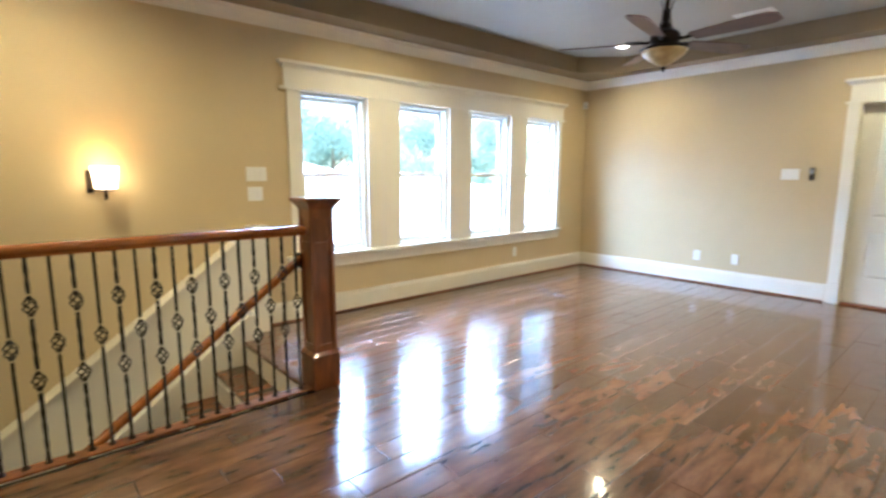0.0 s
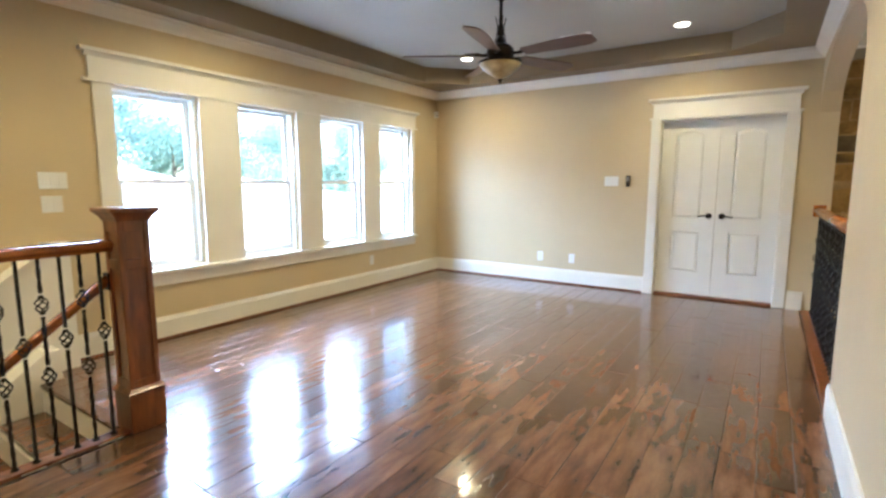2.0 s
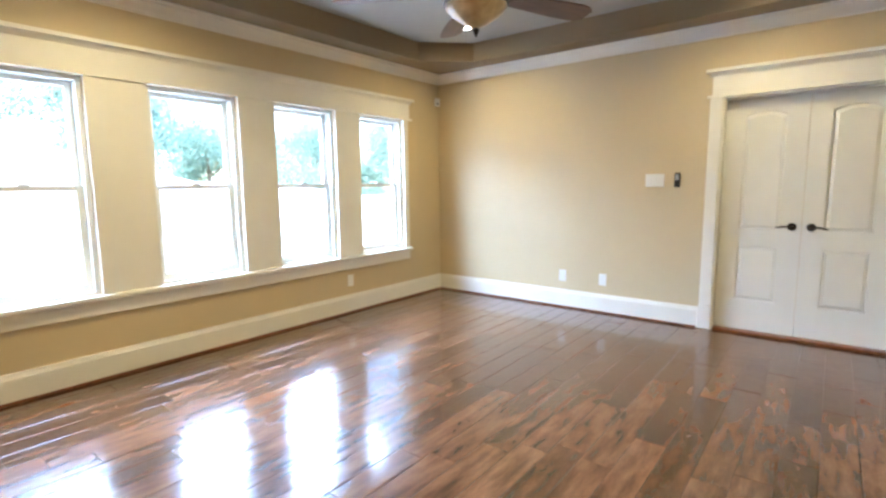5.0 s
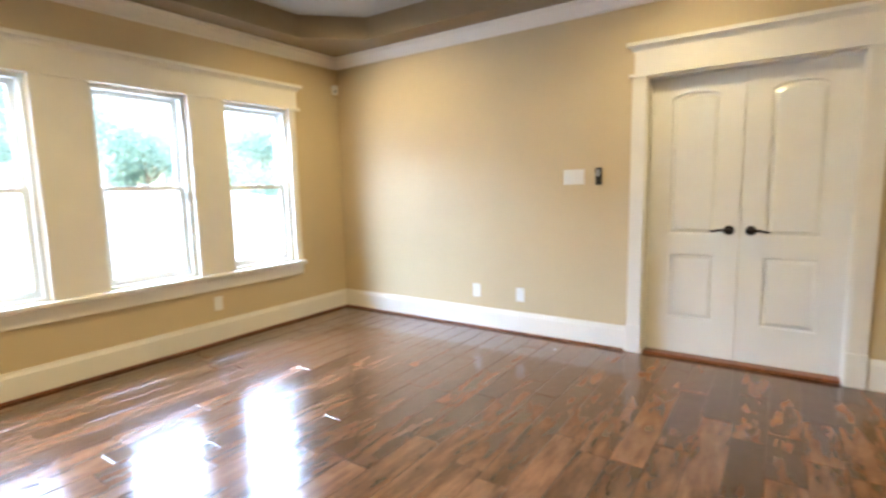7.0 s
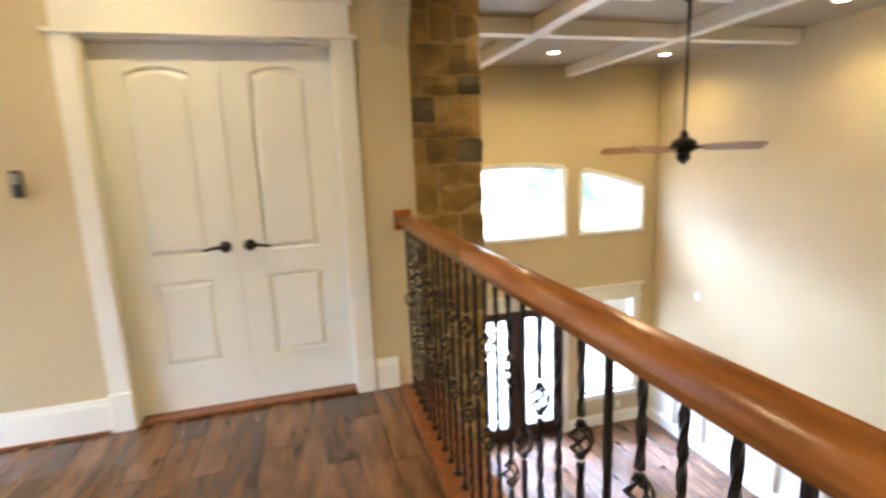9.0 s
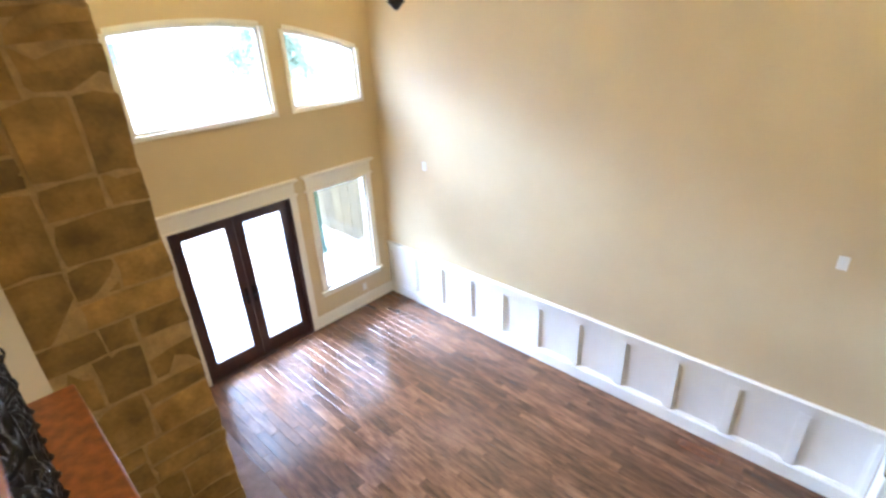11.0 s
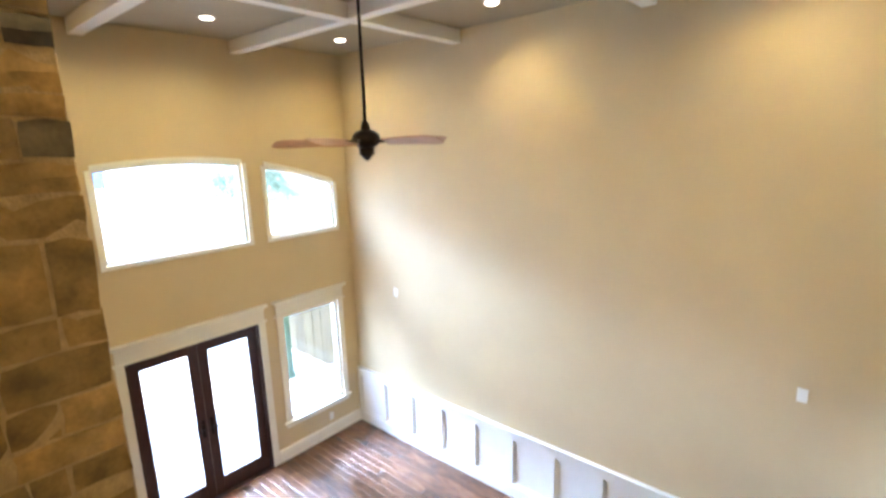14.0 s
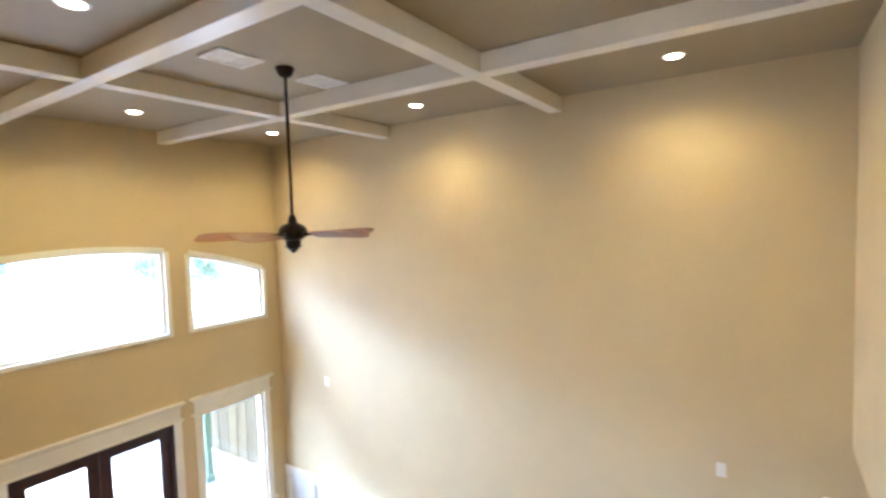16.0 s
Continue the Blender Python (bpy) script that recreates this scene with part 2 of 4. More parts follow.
def structure(ob, label, category):
    return tagged(ob, label, category, kind="structure")


BASEBOARD = [(0, 0), (0.018, 0), (0.018, 0.155), (0.012, 0.175), (0.010, 0.19), (0, 0.19)]
CROWN = [(0, 0), (0.012, 0), (0.016, 0.012), (0.03, 0.022), (0.06, 0.055), (0.078, 0.07), (0.078, 0.082), (0.09, 0.09), (0.09, 0.1), (0, 0.1)]

# ---- structure: loft ----
bm = bmesh.new()
cuts = [-9.0, WINS[0][0], WINS[0][1], WINS[1][0], WINS[1][1], WINS[2][0], WINS[2][1], WINS[3][0], WINS[3][1], 0.0]
for i, (a, b) in enumerate(zip(cuts, cuts[1:])):
    if i % 2:
        prism(bm, [(a, 0.59), (b, 0.59), (b, -3.2), (a, -3.2)], "x", -0.16, 0)
        prism(bm, [(a, 2.9), (b, 2.9), (b, 2.03), (a, 2.03)], "x", -0.16, 0)
    else:
        prism(bm, [(a, 2.9), (b, 2.9), (b, -3.2), (a, -3.2)], "x", -0.16, 0)
structure(part("wall_west", bm, PAINT), "beige painted loft wall with four windows", "wall")

bm = bmesh.new()
for a, b, z0, z1 in ((-0.16, 3.08, -3.2, 2.9), (3.08, 4.275, 2.01, 2.9), (3.08, 4.275, -3.2, -0.05), (4.275, 4.68, -3.2, 2.9)):
    prism(bm, [(a, z0), (b, z0), (b, z1), (a, z1)], "y", 0, 0.14)
structure(part("wall_north", bm, PAINT), "beige painted loft wall around white double doors", "wall")

# wall with the arched opening between loft and living room
bm = bmesh.new()
A0, A1, SPRING, RISE = -2.80, 0.0, 1.98, 0.46
prism(bm, [(SOUTH - 0.2, -3.2), (A0, -3.2), (A0, 2.9), (SOUTH - 0.2, 2.9)], "x", LX, LX + 0.16)
prism(bm, [(A0, -3.05), (A1, -3.05), (A1, -0.03), (A0, -0.03)], "x", LX, LX + 0.16)
steps = 28
for i in range(steps):
    f0, f1 = i / steps, (i + 1) / steps
    u0, u1 = A0 + (A1 - A0) * f0, A0 + (A1 - A0) * f1
    z0, z1 = [SPRING + RISE * math.sqrt(max(0, 1 - abs(2 * f - 1) ** 2.4)) for f in (f0, f1)]
    prism(bm, [(u0, z0), (u1, z1), (u1, 2.9), (u0, 2.9)], "x", LX, LX + 0.16)
structure(part("wall_arch", bm, PAINT), "beige wall with a wide arched opening over the railing", "wall")

structure(part("wall_south", box(bmesh.new(), -0.16, LX, SOUTH - 0.15, SOUTH, -3.2, 2.9), PAINT), "plain beige wall closing the loft", "wall")

# loft ceiling: soffit ring, risers with clipped corners, and the tray
IN = (0.33, 4.17, -6.6, -0.33)
C = 0.42
octo = [(IN[0] + C, IN[3]), (IN[1] - C, IN[3]), (IN[1], IN[3] - C), (IN[1], IN[2] + C), (IN[1] - C, IN[2]), (IN[0] + C, IN[2]), (IN[0], IN[2] + C), (IN[0], IN[3] - C)]
rect = [(-0.05, 0.05), (LX + 0.05, 0.05), (LX + 0.05, SOUTH - 0.05), (-0.05, SOUTH - 0.05)]
bm = bmesh.new()
lo = [bm.verts.new((x, y, SOFFIT)) for x, y in octo]
hi = [bm.verts.new((x, y, TRAY)) for x, y in octo]
out = [bm.verts.new((x, y, SOFFIT)) for x, y in rect]
outt = [bm.verts.new((x, y, TRAY + 0.1)) for x, y in rect]
for i in range(8):
    bm.faces.new((lo[i], lo[(i + 1) % 8], hi[(i + 1) % 8], hi[i]))
for corner, (i, j) in enumerate(((7, 0), (1, 2), (3, 4), (5, 6))):
    bm.faces.new((out[corner], lo[i], lo[j]))
for (c0, c1), (i, j) in (((0, 1), (0, 1)), ((1, 2), (2, 3)), ((2, 3), (4, 5)), ((3, 0), (6, 7))):
    bm.faces.new((out[c0], out[c1], lo[j], lo[i]))
for i in range(4):
    bm.faces.new((out[i], out[(i + 1) % 4], outt[(i + 1) % 4], outt[i]))
structure(part("ceiling_soffit", bm, TAUPE), "taupe painted tray soffit with clipped corners", "ceiling")
structure(part("ceiling_tray", box(bmesh.new(), 0.2, 4.3, -6.8, -0.2, TRAY, TRAY + 0.08), WHITEC), "off-white painted tray ceiling", "ceiling")

bm = bmesh.new()
CZ = SOFFIT - 0.1
extrude_profile(bm, CROWN, "y", SOUTH, 0, (0, CZ))
extrude_profile(bm, CROWN, "x", 0, LX, (0, CZ), -1)
extrude_profile(bm, CROWN, "y", SOUTH, 0, (LX, CZ), -1)
structure(part("crown_moulding", bm, CREAM), "white crown moulding round the loft", "trim")

bm = bmesh.new()
extrude_profile(bm, BASEBOARD, "y", -4.757, 0, (0, 0))
extrude_profile(bm, BASEBOARD, "x", 0, 2.97, (0, 0), -1)
extrude_profile(bm, BASEBOARD, "x", 4.385, LX, (0, 0), -1)
extrude_profile(bm, BASEBOARD, "y", SOUTH, A0, (LX, 0), -1)
structure(part("baseboard", bm, CREAM), "tall white baseboard along the loft walls", "trim")

# loft floor bed with the stairwell left out
WELL = (0.0, 1.445, -8.4, -5.02)
bm = bmesh.new()
for a in ((0, LX + 0.16, WELL[3], 0.0), (WELL[1], LX + 0.16, SOUTH, WELL[3])):
    box(bm, a[0], a[1], a[2], a[3], -0.30, -0.016)
box(bm, 3.08, 4.275, 0, 0.14, -0.04, -0.004)
floor_up = structure(part("floor", bm, DARKJ), "dark brown hand-scraped wood plank loft floor", "floor")

# ---- structure: living room ----
SILL, HEAD = 0.191, -0.91


def top_of_arch(x):
    return 1.225 - 0.085 * (x - 6.95) ** 2


bm = bmesh.new()
def north(a, b, *spans):
    for z0a, z0b, z1a, z1b in spans:
        prism(bm, [(a, z0a), (b, z0b), (b, z1b), (a, z1a)], "y", YN, YN + 0.16)
def arched(a, b):
    k = 8
    for i in range(k):
        u, v = a + (b - a) * i / k, a + (b - a) * (i + 1) / k
        north(u, v, (top_of_arch(u), top_of_arch(v), 2.65, 2.65))


AW, BW = (6.162, 7.746), (8.045, 9.085)   # arched windows
DW, SW = (6.163, 7.735), (8.085, 9.015)   # french doors and side window
north(4.5, AW[0], (LOW, LOW, 2.65, 2.65))
arched(*AW)
north(AW[0], DW[0], (LOW, LOW, SILL, SILL))
north(*DW, (HEAD, HEAD, SILL, SILL))
north(DW[1], AW[1], (LOW, LOW, SILL, SILL))
north(AW[1], BW[0], (LOW, LOW, 2.65, 2.65))
arched(*BW)
north(BW[0], SW[0], (LOW, LOW, SILL, SILL))
north(*SW, (LOW, LOW, -2.48, -2.48), (HEAD, HEAD, SILL, SILL))
north(SW[1], BW[1], (LOW, LOW, SILL, SILL))
north(BW[1], XE + 0.16, (LOW, LOW, 2.65, 2.65))
structure(part("wall_living_north", bm, PAINT), "tall beige wall with arched windows and dark doors", "wall")

structure(part("wall_living_east", box(bmesh.new(), XE, XE + 0.15, -6.0, YN, LOW, 2.65), PAINT), "tall plain beige two-storey wall", "wall")
structure(part("wall_living_south", box(bmesh.new(), LX + 0.16, XE, YS - 0.16, YS, -0.35, 2.65), PAINT), "beige upper wall over the kitchen opening", "wall")
structure(part("wall_living_west", box(bmesh.new(), LX, LX + 0.14, 0.14, YN, LOW, 2.65), PAINT), "beige living room wall behind the chimney", "wall")
structure(part("wall_kitchen_south", box(bmesh.new(), LX + 0.16, XE, -6.15, -6.0, LOW, -0.3), PAINT), "plain beige wall closing the kitchen", "wall")
structure(part("ceiling_kitchen", box(bmesh.new(), LX + 0.16, XE, -6.0, YS - 0.16, -0.35, -0.25), WHITEC), "plain white kitchen ceiling", "ceiling")
structure(part("ceiling_living", box(bmesh.new(), LX, XE + 0.1, YS - 0.1, YN + 0.1, TOP, TOP + 0.1), COFFER), "mushroom painted coffered ceiling panels", "ceiling")
BEAMX, BEAMY = (6.24, 7.82), (1.60, -0.54)
bm = bmesh.new()
BZ = TOP - 0.142
for x in BEAMX:
    box(bm, x - 0.065, x + 0.065, YS, YN, BZ, TOP - 0.001, 0.004)
xs = (LX + 0.16, BEAMX[0] - 0.065, BEAMX[0] + 0.065, BEAMX[1] - 0.065, BEAMX[1] + 0.065, XE)
for y in BEAMY:
    for a, b in zip(xs[::2], xs[1::2]):
        box(bm, a, b, y - 0.065, y + 0.065, BZ, TOP - 0.001, 0.004)
structure(part("ceiling_beams", bm, CREAM), "cream painted ceiling beams crossing in a grid", "ceiling")
structure(part("floor_living", box(bmesh.new(), LX, XE, -6.0, YN + 0.16, LOW - 0.2, LOW - 0.016), DARKJ), "brown hand-scraped wood plank living room floor", "floor")

bm = bmesh.new()
extrude_profile(bm, BASEBOARD, "x", 7.83, XE, (YN, LOW), -1)
extrude_profile(bm, BASEBOARD, "x", LX + 0.14, 6.05, (YN, LOW), -1)
structure(part("baseboard_living", bm, CREAM), "white baseboard under the side window", "trim")
structure(part("floor_lower_hall", box(bmesh.new(), -0.16, LX, SOUTH, 0.0, LOW - 0.2, LOW), PATIO), "plain floor under the stairs", "floor")


# unseen box added behind the double doors to keep sky light from the gap
structure(part("wall_closet", box(bmesh.new(), 2.9, 4.45, 0.6, 0.7, -0.1, 2.3), PAINT), "plain wall of the closet behind the doors", "wall")
structure(part("floor_closet", box(bmesh.new(), 2.9, 4.45, 0.141, 0.6, -0.1, -0.006), DARKJ), "plain closet floor behind the doors", "floor")
structure(part("ceiling_closet", box(bmesh.new(), 2.9, 4.45, 0.141, 0.7, 2.3, 2.4), WHITEC), "plain closet ceiling behind the doors", "ceiling")
structure(part("wall_closet_side", box(bmesh.new(), 2.8, 2.9, 0.141, 0.7, -0.1, 2.4), PAINT), "unseen plain side wall added behind the doors to block light", "wall")


# ---- windows and doors ----
def head_casing(bm, axis, a0, a1, face, z, flip):
    """Frieze board, bead below and a flared cap above, run along a wall."""
    prof = [(0, 0), (0.032, 0), (0.032, 0.02), (0.022, 0.022), (0.022, 0.175), (0.034, 0.19), (0.048, 0.205), (0.06, 0.215), (0.06, 0.232), (0, 0.232)]
    extrude_profile(bm, prof[:4] + [(0, 0.022)], axis, a0 - 0.035, a1 + 0.035, (face, z), flip)
    extrude_profile(bm, [(0, 0.0225), (0.022, 0.0225), (0.022, 0.175), (0, 0.175)], axis, a0, a1, (face, z), flip)
    extrude_profile(bm, [(0, 0.1755), (0.026, 0.1755), (0.034, 0.19), (0.048, 0.205), (0, 0.205)], axis, a0 - 0.02, a1 + 0.02, (face, z), flip)
    extrude_profile(bm, [(0, 0.2055), (0.06, 0.2055), (0.06, 0.232), (0, 0.232)], axis, a0 - 0.05, a1 + 0.05, (face, z), flip)


bm = bmesh.new()
head_casing(bm, "y", -4.50, -0.56, 0.0, 2.03, 1)
edges = [-4.48] + [v for w in WINS for v in w] + [-0.58]
for a, b in zip(edges[::2], edges[1::2]):
    box(bm, 0.0, 0.02, a, b, 0.59, 2.03, 0.003)
structure(part("window_casing", bm, CREAM), "wide cream flat casing around four windows", "trim")
bm = bmesh.new()
box(bm, -0.05, 0.055, -4.54, -0.56, 0.555, 0.589, 0.008)
box(bm, 0.0, 0.02, -4.48, -0.58, 0.455, 0.554, 0.003)
structure(part("window_stool", bm, CREAM), "cream window stool and apron", "trim")


def sash_window(index, y0, y1):
    w = thing("window_%d" % index, (-0.08, (y0 + y1) / 2, 0.59), "white double-hung window in a cream casing", "window", "loft windows", "structure")
    h, d = 1.44, (y1 - y0) / 2
    bm = bmesh.new()
    for a, b in ((-d, -d + 0.03), (d - 0.03, d)):
        box(bm, -0.07, 0.05, a, b, 0, h, 0.002)
    box(bm, -0.07, 0.05, -d + 0.03, d - 0.03, h - 0.03, h, 0.002)
    box(bm, -0.07, 0.05, -d + 0.03, d - 0.03, 0, 0.02, 0.002)
    part("window_frame", bm, DOORP, w)
    for name, x, z0, z1 in (("lower_sash", -0.012, 0.02, 0.735), ("upper_sash", -0.045, 0.70, h - 0.03)):
        bm = bmesh.new()
        e = d - 0.03
        for a, b in ((-e, -e + 0.04), (e - 0.04, e)):
            box(bm, x - 0.015, x + 0.015, a, b, z0, z1, 0.002)
        box(bm, x - 0.0145, x + 0.0145, -e + 0.04, e - 0.04, z0, z0 + (0.05 if z0 < 0.1 else 0.035), 0.002)
        box(bm, x - 0.0145, x + 0.0145, -e + 0.04, e - 0.04, z1 - 0.035, z1, 0.002)
        s = part(name, bm, DOORP, w)
        g = part("pane", box(bmesh.new(), x - 0.003, x + 0.003, -e + 0.04, e - 0.04, z0 + 0.03, z1 - 0.03), GLASS, s)
        g.visible_shadow = False
    lock = part("sash_lock", box(bmesh.new(), -0.005, 0.02, -0.03, 0.03, 0.735, 0.75, 0.004), DOORP, w)
    return w


for i, (a, b) in enumerate(WINS):
    sash_window(i + 1, a, b)

bm = bmesh.new()
head_casing(bm, "x", 2.995, 4.36, 0.0, 2.01, -1)
for a, b in ((2.98, 3.08), (4.275, 4.375)):
    box(bm, a, b, -0.02, 0, 0.215, 2.01, 0.003)
    box(bm, a - 0.006, b + 0.002, -0.026, 0, 0, 0.214, 0.004)
for a, b in ((3.062, 3.0795), (4.2755, 4.293)):
    box(bm, min(a, 3.08) if a < 4 else 4.262, max(b, 3.093) if a < 4 else b, 0.0, 0.14, 0.0, 2.01, 0.001)
box(bm, 3.094, 4.261, 0.0, 0.14, 1.995, 2.0095, 0.001)
structure(part("door_casing", bm, CREAM), "white door casing with a deep capped head", "trim")


def panel_door(name, x0, x1, knob_right):
    w = x1 - x0
    d = thing(name, (x0, 0.075, 0.025), "white two-panel arch-top interior door, closed", "door", "double doors", "structure")
    H = 1.965
    bm = bmesh.new()
    l, r, bz0, bz1, tz0, tz1 = 0.14, w - 0.14, 0.26, 0.735, 0.875, 1.82
    for a, b, z0, z1 in ((0, l, 0, H), (r, w, 0, H), (l, r, 0, bz0), (l, r, bz1, tz0)):
        box(bm, a, b, 0, 0.035, z0, z1)
    k = 10
    for i in range(k):
        u, v = l + (r - l) * i / k, l + (r - l) * (i + 1) / k
        za, zb = [tz1 + 0.04 * (1 - (2 * (q - l) / (r - l) - 1) ** 2) for q in (u, v)]
        prism(bm, [(u, za), (v, zb), (v, H), (u, H)], "y", 0, 0.035)
    part("leaf", bm, DOORP, d)

    def raised(z0, z1, arch):
        bm = bmesh.new()
        k = 10
        top = lambda f, inset: (z1 - inset + (arch * (1 - (2 * f - 1) ** 2) if arch else 0))
        rings = []
        for inset, y in ((0.0, 0.014), (0.010, 0.017), (0.034, 0.005), (0.037, 0.004)):
            ring = []
            for i in range(k + 1):
                f = i / k
                ring.append(bm.verts.new((l + inset + (r - l - 2 * inset) * f, y, z0 + inset)))
            for i in range(k, -1, -1):
                f = i / k
                ring.append(bm.verts.new((l + inset + (r - l - 2 * inset) * f, y, top(f, inset))))
            rings.append(ring)
        for p, q in zip(rings, rings[1:]):
            n = len(p)
            for i in range(n):
                bm.faces.new((p[i], p[(i + 1) % n], q[(i + 1) % n], q[i]))
        n = k + 1
        last = rings[-1]
        for i in range(k):
            bm.faces.new((last[i], last[i + 1], last[2 * n - 2 - i], last[2 * n - 1 - i]))
        part("panel", bm, DOORP, d)

    raised(bz0, bz1, 0)
    raised(tz0, tz1, 0.04)
    s = -1 if knob_right else 1
    kx = w - 0.062 if knob_right else 0.062
    bm = bmesh.new()
    lathe(bm, [(0.032, 0), (0.032, 0.006), (0.026, 0.012), (0.013, 0.016), (0.012, 0.045), (0.016, 0.05), (0.014, 0.058)], 16)
    bmesh.ops.rotate(bm, verts=bm.verts[:], cent=(0, 0, 0), matrix=Matrix.Rotation(radians(90), 3, "X"))
    sweep(bm, [(0, -0.05, 0), (s * 0.03, -0.053, 0.004), (s * 0.06, -0.05, 0.002), (s * 0.09, -0.048, -0.007), (s * 0.11, -0.05, -0.004)], [0.011, 0.009, 0.008, 0.007, 0.005], 8)
    bmesh.ops.translate(bm, verts=bm.verts[:], vec=(kx, 0, 0.91))
    part("handle", bm, BRONZE, d, "dark bronze lever handle", True)
    return d


panel_door("door_1", 3.096, 3.676, True)
panel_door("door_2", 3.680, 4.260, False)

bm = bmesh.new()
box(bm, 0.0182, 0.031, -4.757, -0.0182, 0.002, 0.019, 0.004)
box(bm, 0.031, 2.965, -0.031, -0.0182, 0.002, 0.019, 0.004)
structure(part("shoe_moulding", bm, OAKP), "thin brown wood moulding along the baseboard", "trim")
structure(part("threshold", box(bmesh.new(), 3.095, 4.26, -0.002, 0.098, 0.0015, 0.022, 0.004), OAKP), "reddish brown wood threshold under the double doors", "trim")


# ---- stair and railings ----
SX = 1.42
KX = 0.15
TX = 0.30
stair = thing("staircase", (0, -5.02, 0), "wood stair with dark treads and cream risers going down", "staircase")
bm = bmesh.new()
box(bm, TX, SX + 0.02, -0.275, 0.0, -0.215, -0.185, 0.008)
tread = part("tread", bm, FLOOR, stair)
tread.matrix_basis = pose(0, 0.02, 0)
riser = part("riser", box(bmesh.new(), TX, SX + 0.02, -0.021, -0.003, -0.1845, -0.031, 0.001), CREAM, stair)
RUN, DROP = 0.252, 0.186
for i in range(1, 13):
    share(tread, stair, pose(0, 0.02 - RUN * i, -DROP * i))
    share(riser, stair, pose(0, -RUN * i, -DROP * i))
part("nosing", box(bmesh.new(), TX, SX + 0.02, -0.03, 0.05, -0.03, 0.001, 0.008), FLOOR, stair)
def slope(y):
    """Top of the knee wall, y from the head of the stair."""
    return 0.745 + 0.748 * y
bm = bmesh.new()
prism(bm, [(0.14, slope(0.14)), (-3.36, slope(-3.36)), (-3.36, -3.0), (0.0, -3.0), (0.0, -0.015), (0.14, -0.015)], "x", 0.001, KX - 0.002)
box(bm, 0.001, KX - 0.002, 0.1405, 0.26, 0.0, slope(0.14) + 0.02)
part("knee_wall", bm, CREAM, stair)
bm = bmesh.new()
prism(bm, [(0.13, slope(0.13) + 0.0005), (-3.36, slope(-3.36) + 0.0005), (-3.36, slope(-3.36) + 0.024), (0.13, slope(0.13) + 0.024)], "x", 0.0, KX + 0.012)
box(bm, 0.001, KX + 0.012, 0.13, 0.272, slope(0.14) + 0.0205, slope(0.14) + 0.045, 0.008)
part("knee_wall_cap", bm, CREAM, stair)
bm = bmesh.new()
prism(bm, [(0.10, 0.20), (0.02, 0.20), (-3.36, -0.74 * 3.36 + 0.17), (-3.36, -0.74 * 3.36 - 0.3), (0.10, -0.3)], "x", KX - 0.0015, TX - 0.0015)
part("skirt_board", bm, CREAM, stair)
structure(part("wall_stair_side", box(bmesh.new(), SX + 0.03, SX + 0.13, SOUTH, -5.02, LOW, -0.31), PAINT), "plain beige wall below the stair railing", "wall")

# square newel post with recessed panels
post = thing("newel_post", (SX - 0.01, -4.945, 0), "stained oak box newel post with recessed panels and cap", "newel post")
boxpart("plinth", post, OAKP, (-0.088, 0.088, -0.088, 0.088, 0, 0.20), 0.004)
bm = bmesh.new()
rings = [(0.095, 0.20), (0.095, 0.212), (0.085, 0.225), (0.076, 0.235)]
for (a, z0), (b, z1) in zip(rings, rings[1:]):
    vs = [[bm.verts.new((sx * h, sy * h, z)) for sx, sy in ((-1, -1), (1, -1), (1, 1), (-1, 1))] for h, z in ((a, z0), (b, z1))]
    for i in range(4):
        bm.faces.new((vs[0][i], vs[0][(i + 1) % 4], vs[1][(i + 1) % 4], vs[1][i]))
box(bm, -0.095, 0.095, -0.095, 0.095, 0.2005, 0.2115, 0.003)
part("base_moulding", bm, OAKP, post)
boxpart("core", post, OAKP, (-0.066, 0.066, -0.066, 0.066, 0.22, 1.11), 0.0)
bm = bmesh.new()
for sx in (-1, 1):
    for sy in (-1, 1):
        box(bm, min(sx * 0.048, sx * 0.076), max(sx * 0.048, sx * 0.076), min(sy * 0.048, sy * 0.076), max(sy * 0.048, sy * 0.076), 0.22, 1.11, 0.003)
for z0, z1 in ((0.221, 0.28), (0.86, 0.91), (1.05, 1.109)):
    for s in (-1, 1):
        box(bm, -0.0475, 0.0475, min(s * 0.066, s * 0.0755), max(s * 0.066, s * 0.0755), z0, z1, 0.002)
        box(bm, min(s * 0.066, s * 0.0755), max(s * 0.066, s * 0.0755), -0.0475, 0.0475, z0, z1, 0.002)
part("stile", bm, OAKP, post)
bm = bmesh.new()
for a, b, z0, z1 in ((0.078, 0.088, 1.105, 1.125), (0.088, 0.108, 1.125, 1.15)):
    vs = [[bm.verts.new((sx * h, sy * h, z)) for sx, sy in ((-1, -1), (1, -1), (1, 1), (-1, 1))] for h, z in ((a, z0), (b, z1))]
    for i in range(4):
        bm.faces.new((vs[0][i], vs[0][(i + 1) % 4], vs[1][(i + 1) % 4], vs[1][i]))
box(bm, -0.115, 0.115, -0.115, 0.115, 1.15, 1.172, 0.004)
part("cap", bm, OAKP, post)


def bar(bm, z0, z1, twist=0.0, half=0.0065, n=24):
    rings = []
    for i in range(n + 1):
        z = z0 + (z1 - z0) * i / n
        a = math.pi / 4 + twist * i / n
        rings.append([bm.verts.new((half * 1.41 * math.cos(a + k * math.pi / 2), half * 1.41 * math.sin(a + k * math.pi / 2), z)) for k in range(4)])
    for u, v in zip(rings, rings[1:]):
        for k in range(4):
            bm.faces.new((u[k], u[(k + 1) % 4], v[(k + 1) % 4], v[k]))
    bm.faces.new(rings[0][::-1]), bm.faces.new(rings[-1])


